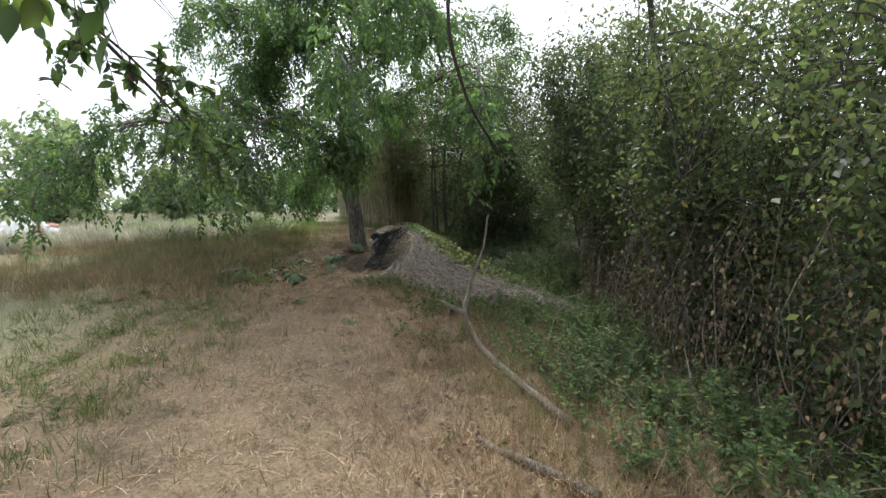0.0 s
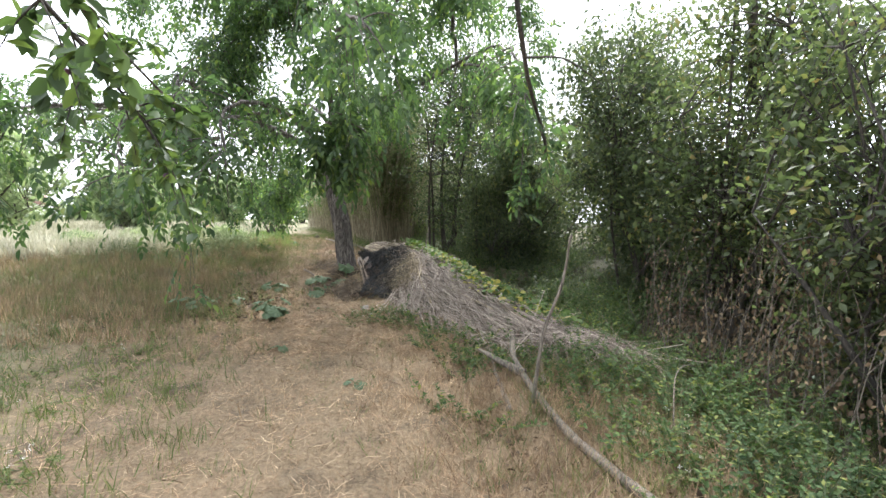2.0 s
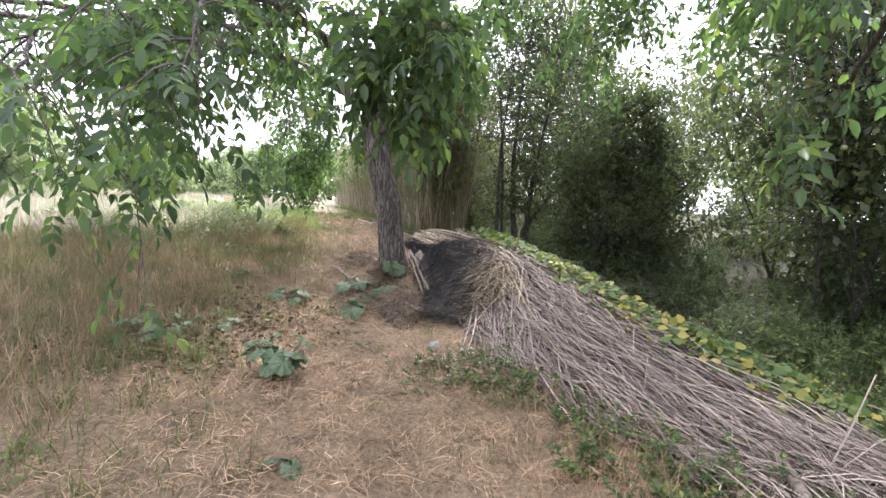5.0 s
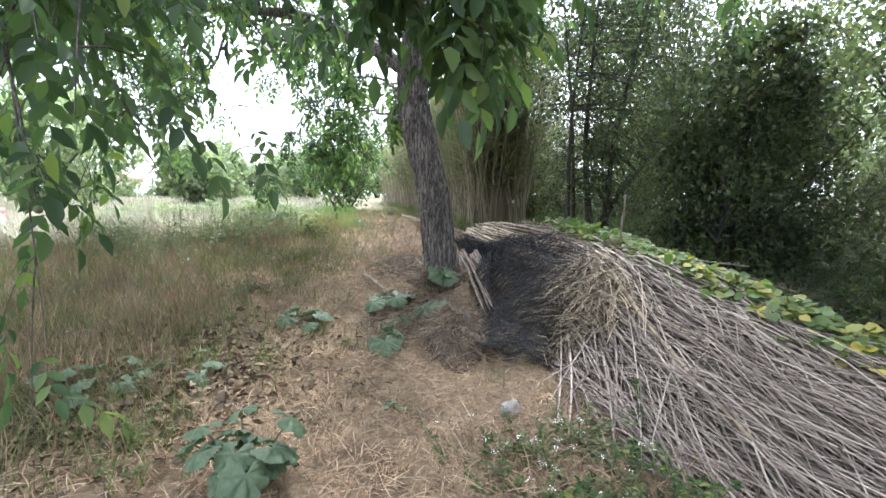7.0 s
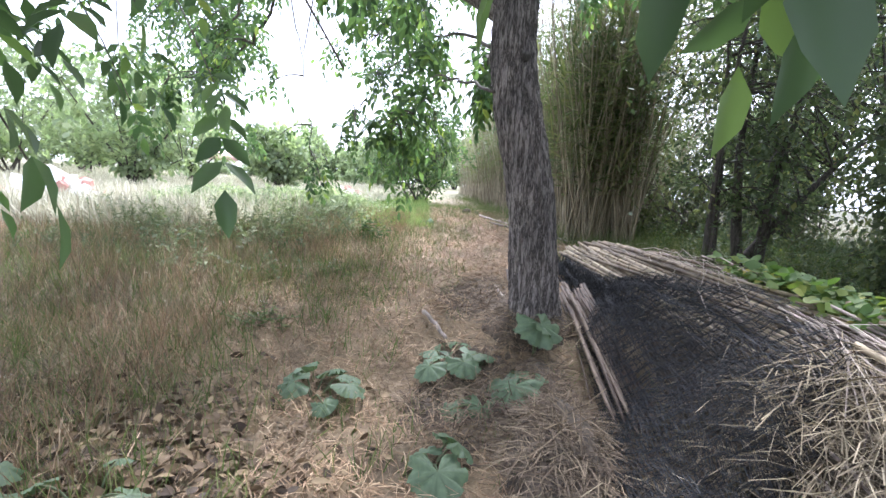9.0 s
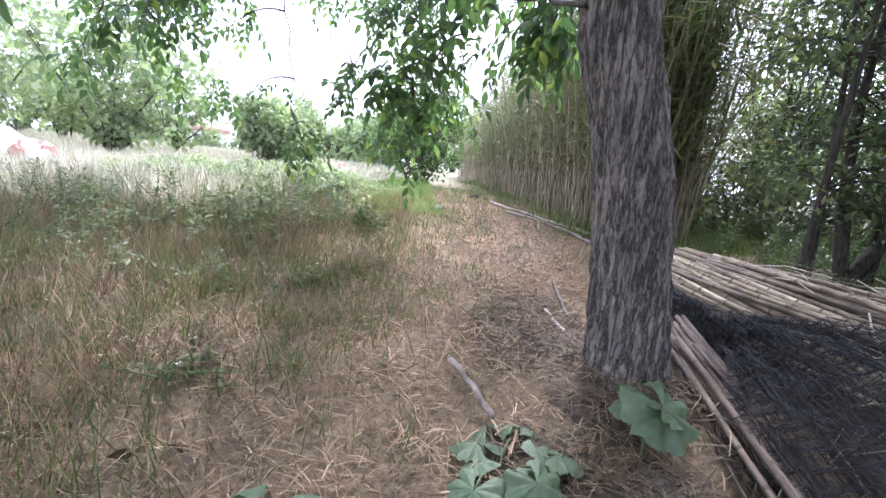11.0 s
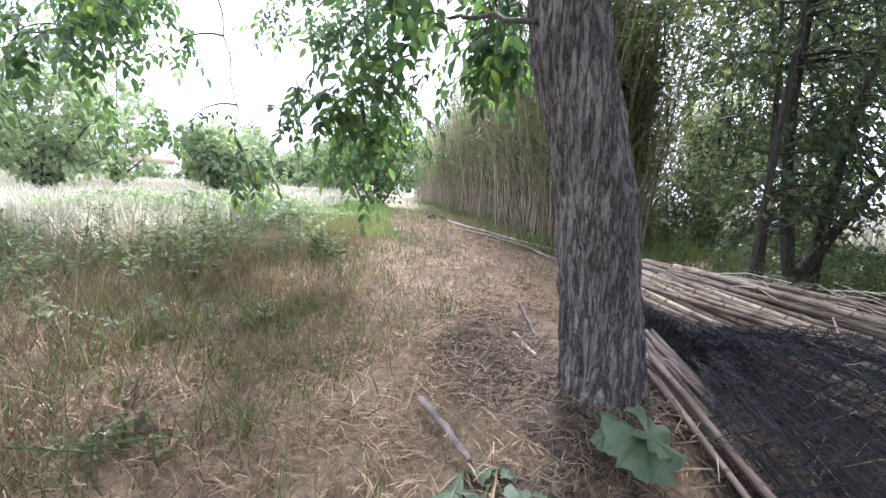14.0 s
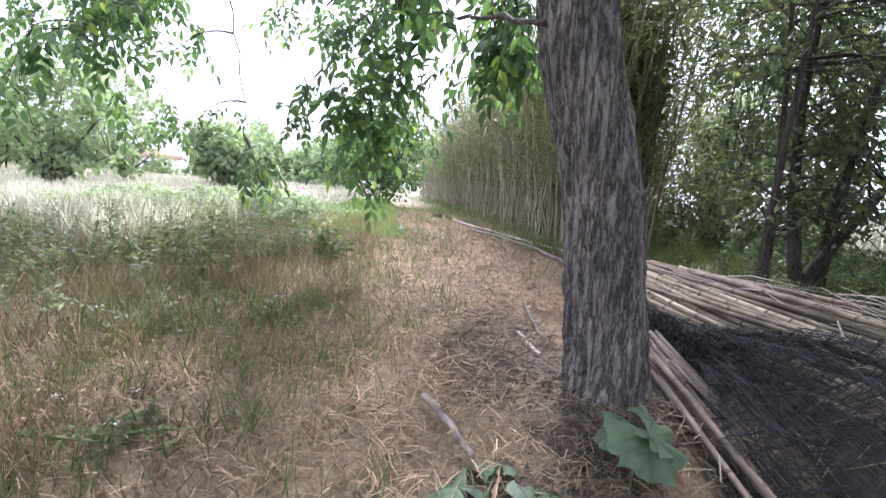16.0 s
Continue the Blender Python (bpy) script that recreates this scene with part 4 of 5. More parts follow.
def mallow(x, y, count, size, label, tall=.18, spread=.22):
    thing = tagged(new("mallow_plant"), label, "plant", "mallows along the path")
    z = gzf(x, y)
    for k in range(count):
        a = k * 2.4 + R.uniform(0, .8)
        d = spread * R.uniform(.35, 1.1)
        sz = size * R.uniform(.7, 1.2)
        tip = Vector((x + d * math.cos(a), y + d * math.sin(a), z + tall * R.uniform(.5, 1.15)))
        s = Soup()
        base = np.array((x + R.normal(0, .02), y + R.normal(0, .02), z - .02))
        tube(s, smooth_line([base, base * .5 + np.array(tip) * .5 + (0, 0, .05), np.array(tip)], 7), np.linspace(.006, .004, 7), 5)
        child("stalk", s.mesh("stalk", WEED, True), thing)
        tilt = R.uniform(.15, .75)
        q = Euler((0, 0, a - math.pi / 2)).to_quaternion() @ Euler((-tilt, R.normal(0, .2), 0)).to_quaternion()
        child("leaf", MLEAF[k % 4], thing, at=Matrix.LocRotScale(tip, q, (sz, sz, sz)))


mallow(-.9, -3.25, 20, .165, "bushy green mallow plant growing in straw", .3, .24)
mallow(-.58, -.46, 8, .22, "broad-leaved mallow plant growing by the path", .11, .26)
mallow(-1.3, -1.0, 6, .18, "low mallow plant with spread leaves", .14, .24)
mallow(-.48, -1.5, 4, .24, "drooping mallow leaves on straw", .14, .15)
mallow(-.3, -2.45, 2, .2, "single flat mallow leaf lying on straw", .05, .06)
mallow(-2.25, -2.3, 8, .17, "wilting mallow plant among dry leaves", .16, .3)
mallow(-1.75, -2.1, 4, .15, "wilting mallow plant among dry leaves", .12, .2)
mallow(.02, -.24, 3, .28, "large mallow plant at the foot of the walnut trunk", .24, .08)
mallow(-.06, -.74, 5, .27, "broad mallow leaves below the trunk", .13, .2)
mallow(-.3, -.84, 6, .22, "large mallow plant with overlapping leaves", .06, .2)
mallow(-.6, -4.3, 3, .14, "small mallow seedling in straw", .06, .1)
mallow(.35, -5.4, 3, .13, "small mallow seedling in straw", .06, .1)
mallow(-1.9, 5.4, 4, .18, "small mallow plant on the far path", .14, .14)


def weed(x, y, h, stalks, label, mat, leafsize=.07, per=16, spread=.12, wide=.4, into=None):
    """A plant of several leafy stalks; with `into`, a pair of soups that take its stalks and leaves."""
    thing = None if into else tagged(new("weed_plant"), label, "plant")
    for _ in range(stalks):
        s, lf = into or (Soup(), Soup())
        bx, by = x + R.normal(0, spread * .5), y + R.normal(0, spread * .5)
        b = np.array((bx, by, gzf(bx, by) - .02))
        top = b + (R.normal(0, spread), R.normal(0, spread), h * R.uniform(.7, 1.1))
        line = smooth_line([b, (b + top) / 2 + R.normal(0, .02, 3), top], 7)
        tube(s, line, np.linspace(.005, .002, 7), 4, 0, False)
        t = R.uniform(.12, 1, per)
        p = b + (top - b) * t[:, None]
        d = unit(R.normal(0, 1, (per, 3)) * (1, 1, .3) + (0, 0, .25))
        ln = leafsize * R.uniform(.6, 1.3, per) * (1.25 - .6 * t)
        scatter(lf, LEAF_PLAIN, p, d, R.normal(0, .3, (per, 3)) + (0, 0, 1), ln, ln * wide)
        if not into:
            child("foliage", lf.mesh("foliage", mat), child("stalk", s.mesh("stalk", WEED), thing))
    return thing


weed(-2.3, 2.95, .42, 8, "bright green bushy weed at the path edge", NETTLE, .1, 26, .12)
for x, y, h, k in ((-4.4, 3.9, .6, 5), (-3.6, 3.2, .55, 5), (-3.2, 2.9, .6, 5), (-5.2, 3.4, .6, 6), (-6.0, 4.4, .7, 6), (-4.9, 5.0, .6, 5), (-2.9, 2.2, .28, 3), (-6.8, 3.0, .6, 6), (-3.9, 2.4, .45, 4),
                   (-5.6, 2.4, .5, 5), (-4.5, 1.6, .35, 4), (-3.9, 4.9, .55, 5), (-7.5, 5.2, .7, 6)):
    weed(x, y, h, k, "upright grey-green weed standing in dry grass", WEED if y < 3.6 else SUNLITWEED, .11, 24, .2, .35)
for _ in range(34):
    y = R.uniform(1.2, 8.5)
    weed(-2.7 - R.uniform(0, 1) * (1.5 + .75 * y), y, R.uniform(.35, .7), 5, "tall leafy weed among the meadow grass", SUNLITWEED if y > 3.5 else WEED, .1, 24, .2, .35)
for _ in range(44):
    y = R.uniform(.2, 4.2)
    weed(-2.3 - .1 * y - 3.6 * R.uniform(0, 1) ** 1.3, y, R.uniform(.3, .62), 5, "leafy grey-green weed among withered grass", WEED, .06, 38, .2, .32)
for x, y in [(R.uniform(-4.5, -1.5), R.uniform(-9.5, -2.8)) for _ in range(26)]:
    weed(x, y, R.uniform(.08, .2), 8, "low fine-leaved green weed in the short grass", GRASS, .045, 26, .26)
for x, y in [(R.uniform(1.1, 3.2), R.uniform(4.6, 7.5)) for _ in range(14)]:
    weed(x, y, R.uniform(.3, .6), 6, "green leafy plant at the foot of the reeds", NETTLE, .07, 28, .2, .5)
for x, y in ((-2.1, -.3), (-2.6, .6), (-2.0, .9), (-3.1, -1.5), (-2.2, -4.2), (-2.8, -5.6), (-1.9, -6.6), (-3.6, -3.4), (.85, -3.0), (.7, -2.85), (1.1, -3.6), (.55, -3.2), (.45, -2.9), (.7, -3.35), (.3, -3.15), (.95, -3.3), (2.75, -7.0), (3.0, -6.7), (3.1, -7.2), (2.6, -7.4), (3.3, -6.9), (-3.3, -7.4)):
    w = weed(x, y, R.uniform(.12, .2), 9, "low green weed with tiny white flowers", GRASS, .05, 22, .18)
    s, st = Soup(), Soup()
    for _ in range(R.randint(3, 7)):
        p = np.array((x + R.normal(0, .13), y + R.normal(0, .13), 0))
        p[2] = gzf(p[0], p[1]) + R.uniform(.08, .16)
        tube(st, [(p[0], p[1], gzf(p[0], p[1])), p], [.0015, .0015], 3, 0, False)
        n = 9
        scatter(s, LEAF_PLAIN, np.repeat(p[None], n, 0) + R.normal(0, .012, (n, 3)) * (1, 1, .3), R.normal(0, 1, (n, 3)) * (1, 1, .3), np.tile((0, 0, 1.0), (n, 1)), .008, .007)
    child("flower_stalks", st.mesh("flower_stalks", WEED), w)
    child("flower_heads", s.mesh("flower_heads", FLOWER), w, "tiny white flowers")


def nettles(x, y, h, k, label, mat=None):
    return weed(x, y, h, k, label, mat or NETTLE, .062, 34, .24, .5)


for _ in range(95):
    y = R.uniform(-11.0, -2.5)
    lo = np.interp(y, [-11, -9, -6, -4.5, -2.5], [3.0, 2.6, 2.5, 2.9, 3.1])
    nettles(lo + R.uniform(0, 1.7) ** 1.1, y, R.uniform(.3, .65), 7, "patch of dark green nettles beside the hedge")
for x, y in [(R.uniform(1.2, 3.0), R.uniform(-6.4, -3.7)) for _ in range(22)] + [(R.uniform(.75, 1.6), R.uniform(-3.9, -2.9)) for _ in range(5)]:
    nettles(x, y, R.uniform(.15, .36), 4, "young nettles growing through dry grass")
for x, y in ((1.35, -3.7), (1.5, -4.1), (1.9, -4.5), (1.8, -4.9), (2.2, -5.0), (2.5, -5.0), (2.1, -4.6), (2.3, -4.3), (1.7, -4.4), (2.0, -4.0), (2.6, -5.8), (1.6, -4.9), (2.9, -5.2), (2.4, -7.0), (2.7, -8.2)):
    nettles(x, y, R.uniform(.2, .4), 5, "young nettles growing through the cane tops")
def undergrowth():
    """Weeds past counting below the small trees."""
    thing = tagged(new("undergrowth"), "dense dark green undergrowth below the small trees", "undergrowth", "", "stuff")
    for mat in (ELDER, NETTLE):
        into = (Soup(), Soup())
        for _ in range(62):
            y = R.uniform(-3.4, 6.5)
            weed(np.interp(y, [-3.4, -2.4, 1, 6.5], [3.4, 2.9, 2.3, 2.0]) + R.uniform(0, 3.2), y, R.uniform(.25, .6), 7, "", mat, .062, 34, .24, .5, into)
        for _ in range(26):
            weed(R.uniform(3.0, 6.6), R.uniform(-3.2, 1.8), R.uniform(.35, .75), 7, "", mat, .062, 34, .24, .5, into)
        for _ in range(24):
            weed(R.uniform(4.2, 6.4), R.uniform(-12, -7), R.uniform(.4, .9), 8, "", mat, .07, 34, .24, .5, into)
        child("stalks", into[0].mesh("stalks", WEED), thing, kind="stuff")
        child("foliage", into[1].mesh("foliage", mat), thing, kind="stuff")


undergrowth()


def ground_vine():
    thing = tagged(new("ground_vine"), "yellow-green creeping vine over the cane pile", "vine")
    lf, yl = Soup(), Soup()
    n = 5200
    s = R.uniform(.3, .9, n)
    u = np.clip(.77 + R.normal(0, .13, n), .5, 1.08)
    p = np.array([pile_top(a, b) for a, b in zip(u, s)]) + np.stack([R.normal(0, .03, n), R.normal(0, .03, n), .03 + .13 * R.uniform(0, 1, n) ** 1.4], -1)
    ln = R.uniform(.045, .09, n)
    way, face = unit(R.normal(0, 1, (n, 3)) * (1, 1, .3)), R.normal(0, .35, (n, 3)) + (-.3, -.3, 1)
    old = R.uniform(0, 1, n) < np.interp(s, [.55, .68, .8, .9], [.02, .14, .2, .06])
    scatter(lf, LEAF_FINE, p[~old], way[~old], face[~old], ln[~old], ln[~old] * 1.05)
    scatter(yl, LEAF_FINE, p[old], way[old], face[old], ln[old], ln[old] * 1.05)
    for k in range(14):
        st = Soup()
        u0 = R.uniform(.7, .92)
        line = np.array([pile_top(np.clip(u0 + .05 * math.sin(9 * t + k), 0, 1), t) + (0, 0, .05) for t in np.linspace(.28, .86, 20)])
        tube(st, line, np.full(20, .004), 4, 0, False)
        child("runner", st.mesh("runner", WEED), thing)
    child("leaves", lf.mesh("leaves", VINE), thing, kind="stuff")
    child("yellowed_leaves", yl.mesh("yellowed_leaves", YELLOWED), thing, "yellowing vine leaves", kind="stuff")


ground_vine()


def dead_creeper():
    thing = tagged(new("dead_creeper"), "withered brown creeper hanging down the hedge", "creeper")
    for _ in range(130):
        st, lf = Soup(), Soup()
        y = R.choice((-9.6, -8.5, -7.7, -6.6, -5.6, -4.7)) + R.normal(0, .33)
        x = np.interp(y, [-10.8, -9, -6.5, -4.2], [4.1, 3.85, 3.95, 4.4]) + abs(R.normal(0, .4)) - .1
        g = gzf(x, y)
        top = np.array((x + R.normal(.3, .2), y + R.normal(0, .25), g + R.uniform(.5, 1.9)))
        bot = np.array((x, y, g))
        line = smooth_line([bot, (bot + top) / 2 + R.normal(0, .15, 3), top], 9)
        tube(st, line, np.linspace(.006, .003, 9), 4, 0, False)
        k = 36
        t = R.uniform(.1, .95, k)
        p = bot + (top - bot) * t[:, None] + R.normal(0, .09, (k, 3))
        ln = R.uniform(.025, .068, k)
        scatter(lf, LEAF_FINE, p, unit(R.normal(0, .4, (k, 3)) + (0, 0, -1)), R.normal(0, 1, (k, 3)), ln, ln * .55)
        child("withered_leaves", lf.mesh("withered_leaves", DEAD), child("runner", st.mesh("runner", GREYWOOD), thing), kind="stuff")


dead_creeper()


# ---------- plum branches at the start ----------
def plum_tree():
    tree = tagged(new("plum_tree"), "plum tree whose leafy branches droop over the path", "tree")
    s = Soup()
    tube(s, smooth_line([(-3.6, -13.6, -1.1), (-3.6, -13.5, 0), (-3.5, -13.3, 1.2), (-3.3, -13, 2.4)], 16), np.linspace(.14, .09, 16), 12, .06)
    child("trunk", s.mesh("trunk", DARKBARK, True), tree)
    tw, cr = Soup(), Soup()
    limbs = [[(-3.3, -13, 2.3), (-2.2, -12.0, 2.9), (-.9, -11.2, 2.5), (-.2, -10.8, 2.0)],
             [(-3.4, -13.1, 2.0), (-2.4, -11.2, 2.8), (-1.1, -9.1, 2.35), (-.42, -7.95, 1.5)],
             [(-1.8, -10.2, 2.7), (-1.3, -8.8, 2.5), (-1.0, -7.6, 1.9), (-.8, -7.1, 1.45)],
             [(-3.0, -11.4, 2.8), (-3.6, -9.6, 2.9), (-3.6, -7.6, 2.4), (-3.3, -6.6, 1.7)]]
    for k, pts in enumerate(limbs):
        line = smooth_line(pts, 20)
        ls = Soup()
        tube(ls, line, np.linspace(.026, .005, 20), 7, .06)
        child("limb", ls.mesh("limb", DARKBARK, True), tree)
        first = twigs_from(line, tw, 22 if k else 20, .42, .5, .6, .6, 4, .006)
        leaves_on(first, 20, .095, cr, LEAF_FINE, 0)
        for t in first[:5]:
            p = t[3] + (0, 0, -.05)
            fr = bmesh.new()
            bmesh.ops.create_icosphere(fr, subdivisions=2, radius=.016)
            me = bpy.data.meshes.new("plum")
            fr.to_mesh(me)
            me.materials.append(FRUIT)
            child("plum", me, tree, "small dark purple plum", at=Matrix.Translation(p))
    for pts in ([(-1.6, -11.6, 2.75), (-.6, -11.3, 2.3), (-.1, -11.05, 1.8), (.12, -10.95, 1.5)], [(-.8, -11.4, 2.45), (-.1, -11.2, 2.1), (.25, -11.05, 1.75), (.36, -10.95, 1.56)]):
        line = smooth_line(pts, 16)
        ls = Soup()
        tube(ls, line, np.linspace(.009, .003, 16), 6, .06)
        child("limb", ls.mesh("limb", DARKBARK, True), tree)
        sprigs = [t for t in twigs_from(line, tw, 16, .26, .5, .5, .45, 4, .003) if t[:, 0].max() < .42 and t[:, 2].min() > 1.36]
        leaves_on(sprigs + [line[9:]], 6, .1, cr, LEAF_FINE, 0, clear=False)
    child("fine_branching", tw.mesh("fine_branching", DARKBARK), tree, kind="stuff")
    child("crown", cr.mesh("crown", PLUM), tree, kind="stuff")


plum_tree()

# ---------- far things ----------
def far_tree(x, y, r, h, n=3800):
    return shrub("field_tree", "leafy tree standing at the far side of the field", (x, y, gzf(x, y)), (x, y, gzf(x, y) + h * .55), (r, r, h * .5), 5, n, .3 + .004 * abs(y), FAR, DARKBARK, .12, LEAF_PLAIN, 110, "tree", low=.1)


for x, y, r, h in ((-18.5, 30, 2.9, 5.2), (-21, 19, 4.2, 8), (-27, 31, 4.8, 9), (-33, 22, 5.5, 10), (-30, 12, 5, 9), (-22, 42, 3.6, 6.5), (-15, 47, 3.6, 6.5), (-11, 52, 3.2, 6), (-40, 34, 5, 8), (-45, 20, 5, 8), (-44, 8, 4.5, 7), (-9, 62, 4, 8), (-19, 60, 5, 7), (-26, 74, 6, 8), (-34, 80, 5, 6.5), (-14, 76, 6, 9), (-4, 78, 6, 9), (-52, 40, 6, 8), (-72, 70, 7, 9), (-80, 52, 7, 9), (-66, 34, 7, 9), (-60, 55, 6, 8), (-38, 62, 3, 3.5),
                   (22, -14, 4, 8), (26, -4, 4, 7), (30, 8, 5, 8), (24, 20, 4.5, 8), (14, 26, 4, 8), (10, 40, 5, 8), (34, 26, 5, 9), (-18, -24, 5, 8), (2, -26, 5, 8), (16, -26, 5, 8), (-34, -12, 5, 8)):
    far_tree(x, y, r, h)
shrub("path_tree", "light green walnut tree beside the far path", (-4.2, 14.5, .2), (-4.2, 14.5, 2.6), (2.4, 2.4, 2.0), 6, 6000, .16, WALNUT, TWIG, .05, LEAF_PLAIN, 80, "tree", low=.1)


def farmhouse(x, y, turn):
    house = tagged(new("farmhouse"), "low white farmhouse with a red tiled roof across the field", "house")
    house.matrix_basis = pose(x, y, gzf(x, y) - .1, 0, 0, turn)

    def box(name, lo, hi, mat, label=""):
        bm = bmesh.new()
        bmesh.ops.create_cube(bm, size=1)
        for v in bm.verts:
            v.co = Vector([(a + b) / 2 + c * (b - a) for a, b, c in zip(lo, hi, v.co)])
        me = bpy.data.meshes.new(name)
        bm.to_mesh(me)
        me.materials.append(mat)
        return child(name, me, house, label)
    box("wall", (-5, -3, 0), (5, 3, 2.7), WHITEWASH)
    v = [(-5.4, -3.5, 2.6), (5.4, -3.5, 2.6), (5.4, 0, 4.2), (-5.4, 0, 4.2), (-5.4, 3.5, 2.6), (5.4, 3.5, 2.6), (-5.4, 0, 4.05), (5.4, 0, 4.05)]
    child("roof", mesh_of("roof", np.array(v), [[(0, 1, 2, 3), (3, 2, 5, 4), (0, 6, 7, 1), (6, 4, 5, 7)], [(0, 3, 6), (3, 4, 6), (1, 7, 2), (2, 7, 5)]], ROOFTILE), house, "red tiled pitched roof")
    for k in (-3.2, 0, 3.0):
        box("window" if k else "door", (k - .5, -3.05, .9 if k else 0), (k + .5, -2.9, 2.0), GLASS)


farmhouse(-58, 76, 35)
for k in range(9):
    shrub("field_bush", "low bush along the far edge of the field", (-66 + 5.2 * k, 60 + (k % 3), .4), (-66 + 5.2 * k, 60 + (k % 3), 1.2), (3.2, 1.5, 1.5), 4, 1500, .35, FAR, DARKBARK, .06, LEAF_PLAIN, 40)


def rubble_pile(x, y, r, h, name, label, mat):
    thing = tagged(new(name), label, "heap")
    n = 46
    for k in range(n):
        a, d = R.uniform(0, 6.28), r * R.uniform(0, 1) ** .7
        px, py = x + d * math.cos(a), y + d * math.sin(a) * .6
        z = gzf(px, py) + h * max(0, 1 - d / r) * R.uniform(.4, 1)
        bm = bmesh.new()
        bmesh.ops.create_icosphere(bm, subdivisions=2, radius=1)
        for v in bm.verts:
            v.co *= R.uniform(.75, 1.2)
        me = bpy.data.meshes.new("lump")
        bm.to_mesh(me)
        me.materials.append(CLAY if R.uniform() < .4 else mat)
        sc = r * R.uniform(.12, .28)
        child("lump", me, thing, at=Matrix.LocRotScale((px, py, z), Euler(R.uniform(0, 6, 3)), (sc, sc * R.uniform(.5, 1), sc * R.uniform(.35, .7))))


rubble_pile(-15.2, 9.4, 1.7, 1.15, "rubble_heap", "white and brick-coloured rubble heap in the field", RUBBLE)
rubble_pile(-9.6, 21, 1.6, .4, "plastic_heap", "low heap of pale plastic sheet in the grass", RUBBLE)

# ---------- small ground things ----------
def lumpy(name, label, category, x, y, size, mat, sink=.3):
    bm = bmesh.new()
    bmesh.ops.create_icosphere(bm, subdivisions=3, radius=1)
    for v in bm.verts:
        v.co *= 1 + .18 * noise.noise(v.co * 1.7) + .06 * noise.noise(v.co * 6)
    me = bpy.data.meshes.new(name)
    bm.to_mesh(me)
    me.materials.append(mat)
    ob = tagged(new(name, me), label, category)
    ob.matrix_basis = Matrix.LocRotScale((x, y, gzf(x, y) + size[2] * (1 - sink)), Euler((0, 0, .6)), size)


lumpy("stone", "pale rounded stone at the foot of the cane pile", "stone", .44, -2.52, (.075, .05, .055), STONE)
lumpy("stump", "small dark rotten stump on the path", "stump", -1.55, 9.5, (.14, .1, .1), SOILFILL)
lumpy("soil_clod", "small clod of dark soil on the path", "soil", -1.3, 9.7, (.08, .07, .05), SOILFILL)


# ---------- grass and straw ----------
def straw_litter():
    s = Soup()
    n = 150000
    y = np.where(R.uniform(0, 1, n) < .3, R.uniform(-4.5, 2.5, n), np.where(R.uniform(0, 1, n) < .25, R.uniform(1.4, 9.5, n), -12.8 + 24 * R.uniform(0, 1, n)))
    x = path_x(y) + R.normal(0, np.interp(y, [-12, -6, 0, 4, 10], [2.4, 2.1, 1.6, 1.0, .9])) + .1
    ok = ~((x > .5) & (y > -2.0) & (y < 1.6)) & ((np.hypot(x + 2.0, y + 2.1) > .85) | (R.uniform(0, 1, n) < .25))
    ok &= ~((x > -2.4) & (y > -1.6) & (y < 1.4)) | (R.uniform(0, 1, n) < np.where(x > -.75, .4, .65))
    x, y = x[ok], y[ok]
    n = len(x)
    d = unit(np.stack([R.normal(0, 1, n), R.normal(0, 1, n), R.normal(.1, .24, n)], -1))
    p = np.stack([x, y, gz(x, y) + R.uniform(.0, .045, n)], -1)
    scatter(s, STRAW, p, d, R.normal(0, .4, (n, 3)) + (0, 0, 1), R.uniform(.035, .15, n) * np.where(R.uniform(0, 1, n) < .08, 1.8, 1), R.uniform(.002, .0056, n))
    tagged(new("straw_litter", s.mesh("straw_litter", DRY)), "flattened dry straw strewn over the path", "straw", "", "stuff")


def grass_patch(name, label, n, xy, h, w, mat, lean=.35):
    s = Soup()
    x, y = xy(n)
    pos = np.stack([x, y, gz(x, y) - .01], -1)
    ok = clear_of_way(pos, .3, 2) | (np.asarray(h[1]) < .2)
    pos = pos[ok]
    n = len(pos)
    d = unit(np.stack([R.normal(0, lean, n), R.normal(0, lean, n), np.ones(n)], -1))
    scatter(s, BLADE, pos, d, R.normal(0, 1, (n, 3)) * (1, 1, .1), R.uniform(*h, n), R.uniform(*w, n))
    tagged(new(name, s.mesh(name, mat)), label, "grass", "", "stuff")


def tufted(n, xr, yr, per=14, r=.07, skew=1.0):
    k = n // per
    x = np.repeat(xr(R.uniform(0, 1, k)) + R.normal(0, .5, k), per)
    y = np.repeat(yr[0] + (yr[1] - yr[0]) * R.uniform(0, 1, k) ** skew, per)
    return x + R.normal(0, r, len(x)), y + R.normal(0, r, len(x))


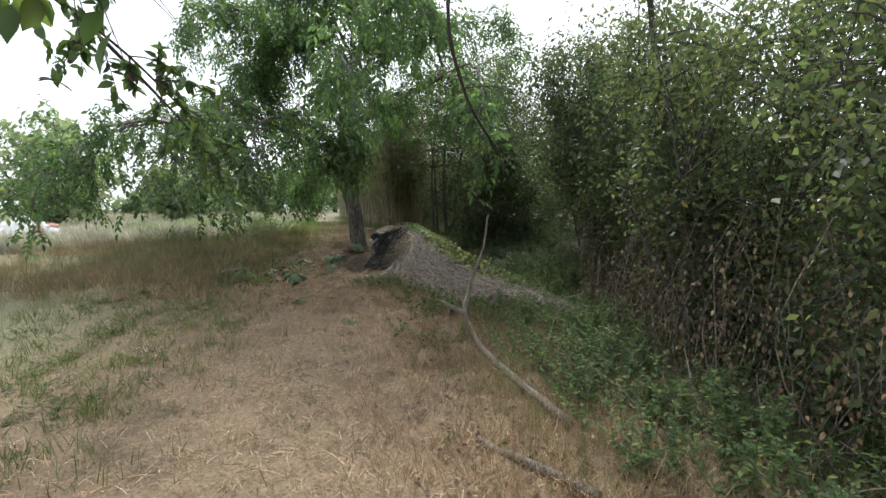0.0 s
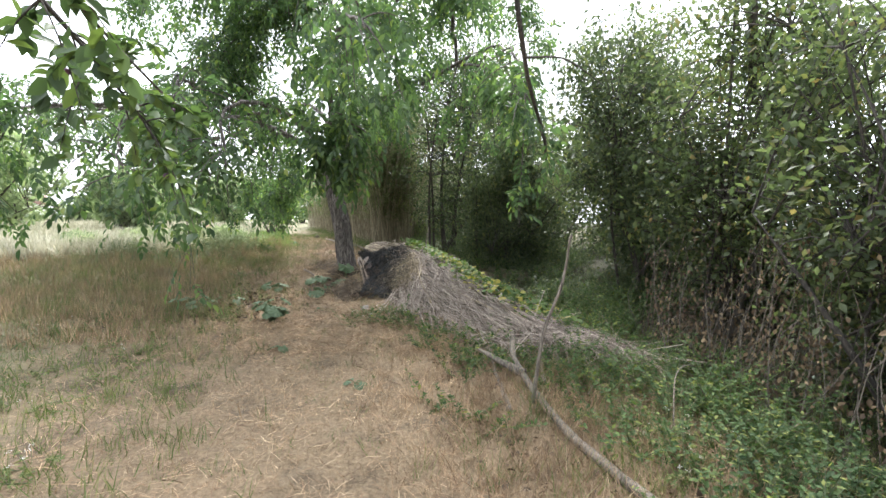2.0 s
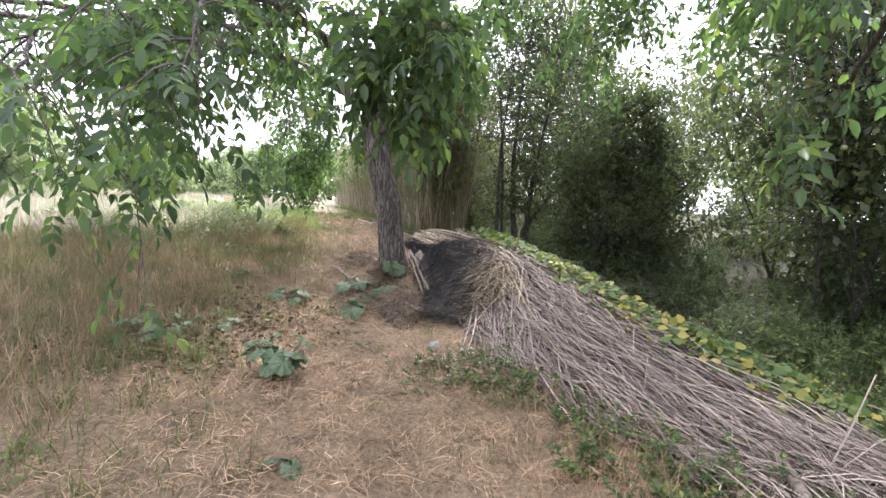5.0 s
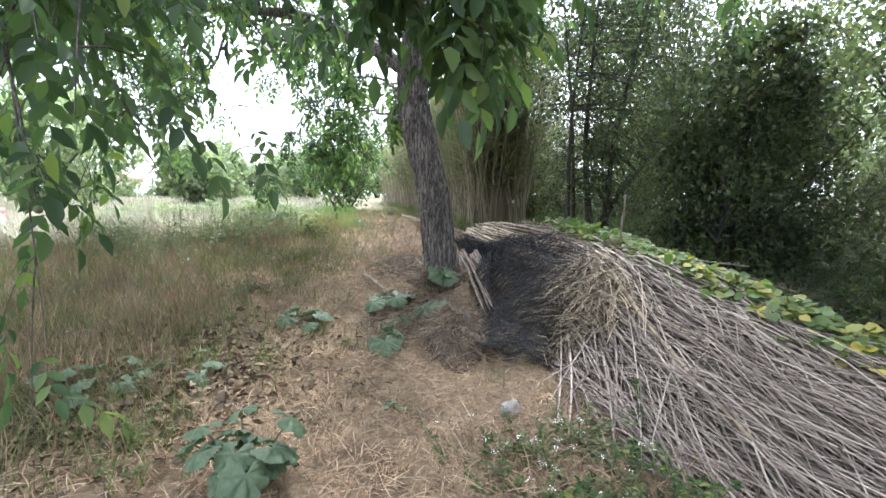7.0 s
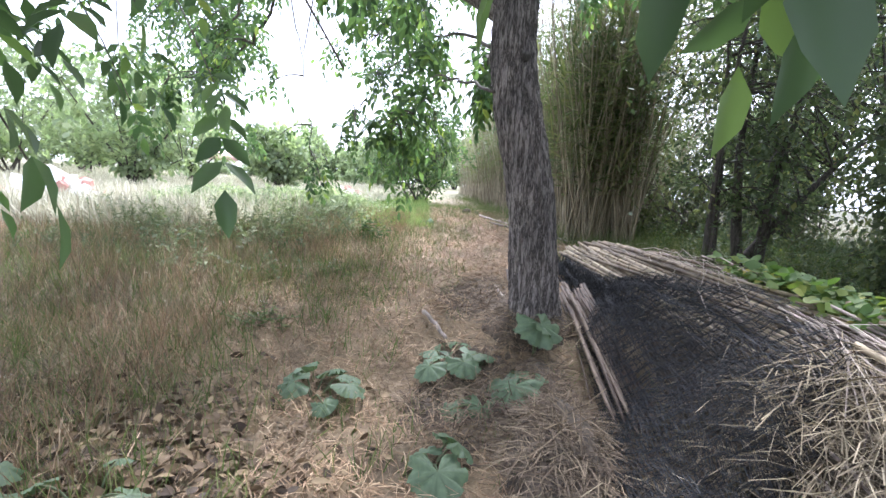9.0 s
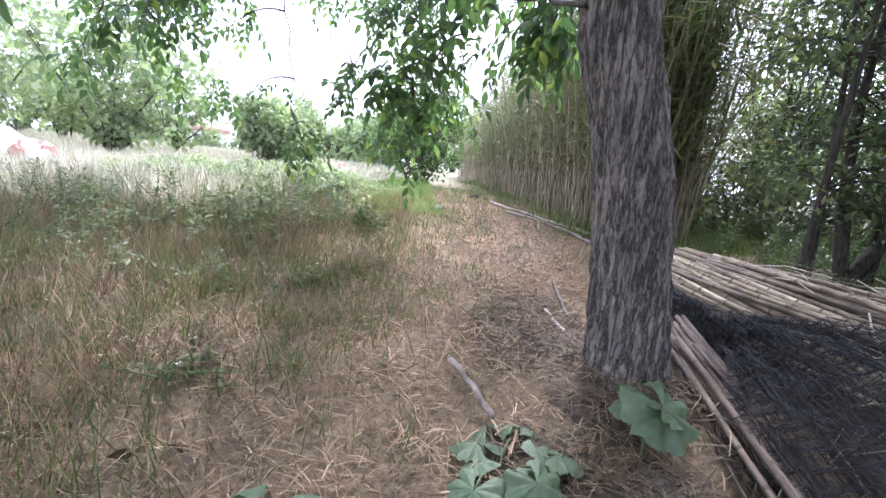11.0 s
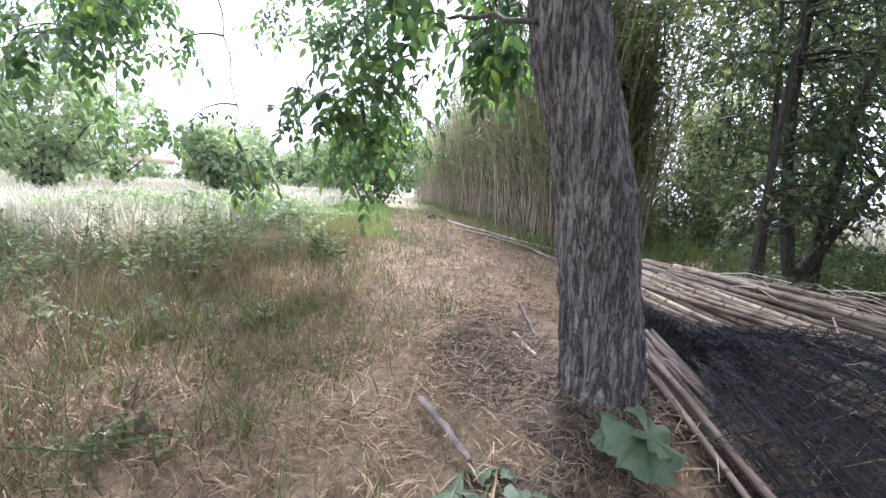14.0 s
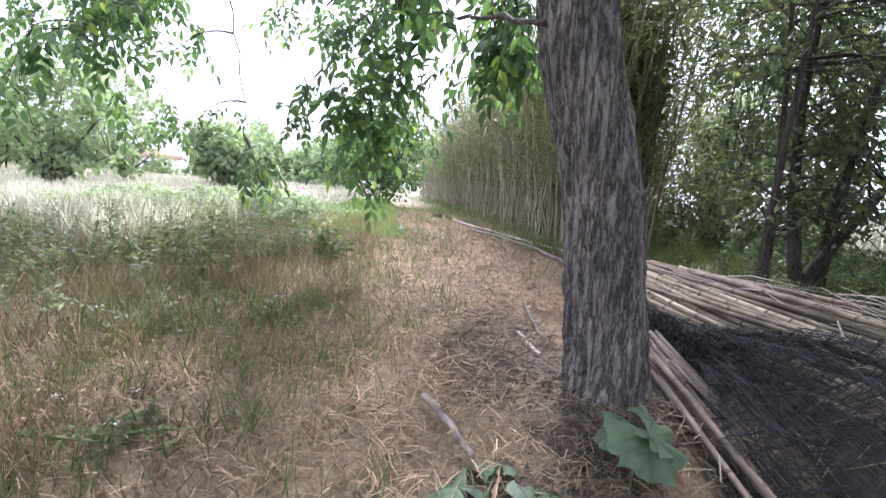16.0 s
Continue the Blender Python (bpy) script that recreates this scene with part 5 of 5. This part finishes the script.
straw_litter()
for x, y, w, h in ((2.9, 6.2, 1.3, 2.3), (4.7, 6.0, 1.4, 2.0), (6.4, 4.6, 1.4, 2.2), (8.4, 3.2, 1.5, 2.0)):
    shrub("scrub_bush", "loose grey-green scrub growing among fallen canes", (x, y, gzf(x, y)), (x, y, h * .42), (w, .9, h * .6), 7, 5200, .085, SCRUB, TWIG, .02, LEAF_PLAIN, 90)
for x, y in ((-5.2, 5.4), (-6.6, 6.2), (-4.6, 6.4), (-7.6, 7.6), (-5.8, 7.4), (-8.6, 6.4), (-9.6, 8.4), (-7.0, 9.6), (-6.2, 8.6), (-8.2, 11), (-10.5, 10), (-12, 12), (-9.5, 13), (-7.4, 13.5), (-11, 15), (-13.5, 15), (-9, 17), (-12, 18.5), (-3.9, 5.2), (-4.4, 7.6), (-5.4, 9.2), (-6.6, 11.4)):
    shrub("field_weed", "pale grey-green leafy weed clump in the meadow", (x, y, gzf(x, y)), (x, y, gzf(x, y) + .32), (.85, .7, .42), 9, 1500, .085, SUNLITWEED, SUNLITWEED, .006, LEAF_PLAIN, 45, "weed")
grass_patch("path_tufts", "scattered green grass tufts in the straw", 7000, lambda n: tufted(n, lambda u: -2.2 + 4.4 * u, (-13, 9), 18, .06), (.04, .15), (.003, .006), GRASS, .5)
grass_patch("shaded_dry_grass", "dense withered grass at the path edge", 25000, lambda n: tufted(n, lambda u: -2.1 - 4.5 * u, (-3, 2.6), 12, .09), (.08, .27), (.003, .006), SHADYDRY, .5)
grass_patch("meadow_edge_grass", "grey-green grass among the withered stalks", 15000, lambda n: tufted(n, lambda u: -1.9 - 4.8 * u, (-3.2, 4.2), 12, .08), (.1, .32), (.003, .007), GRASS, .4)
grass_patch("dry_stubble", "short dry grass stubble on the path", 26000, lambda n: (lambda y: (path_x(y) + R.normal(0, 1.3, n), y))(-13 + 24 * R.uniform(0, 1, n) ** 1.2), (.03, .13), (.002, .005), DRY, .6)
grass_patch("tall_dry_grass", "tall dry grass beside the path", 30000, lambda n: tufted(n, lambda u: -2.3 - 6.5 * u ** 1.2, (-4, 7)), (.12, .42), (.003, .006), DRY, .3)
grass_patch("green_grass", "green grass growing among dry stalks", 56000, lambda n: tufted(n, lambda u: -1.4 - 7.5 * u ** 1.3, (-13, 13)), (.05, .26), (.004, .008), GRASS, .35)
grass_patch("path_grass", "short green grass on the far path", 18000, lambda n: (-.75 - 1.9 * R.uniform(0, 1, n) - .2 * (t := 5 + 18 * R.uniform(0, 1, n) ** 1.4), t), (.08, .24), (.007, .014), LUSH, .4)
grass_patch("edge_grass", "mixed grass along the foot of the hedge", 14000, lambda n: tufted(n, lambda u: 1.9 + 3.2 * u, (-12, -2)), (.08, .35), (.003, .007), GRASS, .4)
grass_patch("edge_dry_grass", "dry grass between the path and the nettles", 24000, lambda n: tufted(n, lambda u: 1.2 + 2.0 * u, (-12, -3.2)), (.08, .35), (.002, .005), DRY, .5)
grass_patch("undergrowth_grass", "green grass under the small trees", 22000, lambda n: tufted(n, lambda u: 1.0 + 5.5 * u, (1.9, 9)), (.1, .4), (.004, .009), GRASS, .4)
grass_patch("reed_foot_grass", "grass at the foot of the reeds", 7000, lambda n: (lambda y: (np.interp(y, [4.6, 7, 10, 15, 30], [1.0, .5, -.1, -1.2, -3.8]) + R.normal(0, .6, n), y))(4.4 + 20 * R.uniform(0, 1, n) ** 1.5), (.1, .4), (.004, .009), GRASS, .4)
grass_patch("field_grass", "pale tall meadow grass in the field", 42000, lambda n: (lambda y, u: (-3.5 - .12 * y - (6 + 1.0 * y) * u, y))(2.6 + 47 * R.uniform(0, 1, n) ** 1.7, R.uniform(0, 1, n)), (.25, .7), (.012, .03), FIELD, .25)
grass_patch("meadow_grass", "pale meadow grass behind the hedge", 14000, lambda n: (8 + 22 * R.uniform(0, 1, n), R.uniform(-14, 20, n)), (.25, .6), (.02, .045), FIELD, .25)


def leaf_litter():
    s = Soup()
    n = 3000
    x, y = R.normal(-2.0, .6, n), R.normal(-2.1, .5, n)
    scatter(s, LEAF_FINE, np.stack([x, y, gz(x, y) + R.uniform(.005, .06, n)], -1), R.normal(0, 1, (n, 3)) * (1, 1, .35), R.normal(0, .5, (n, 3)) + (0, 0, 1), R.uniform(.04, .095, n), R.uniform(.025, .055, n))
    x, y = R.uniform(1.2, 4.2, 2600), R.uniform(-12, -4, 2600)
    scatter(s, LEAF_FINE, np.stack([x, y, gz(x, y) + R.uniform(.005, .05, 2600)], -1), R.normal(0, 1, (2600, 3)) * (1, 1, .35), R.normal(0, .5, (2600, 3)) + (0, 0, 1), R.uniform(.03, .08, 2600), R.uniform(.02, .05, 2600))
    tagged(new("leaf_litter", s.mesh("leaf_litter", DEAD)), "curled brown dead leaves on the ground", "leaves", "", "stuff")


leaf_litter()
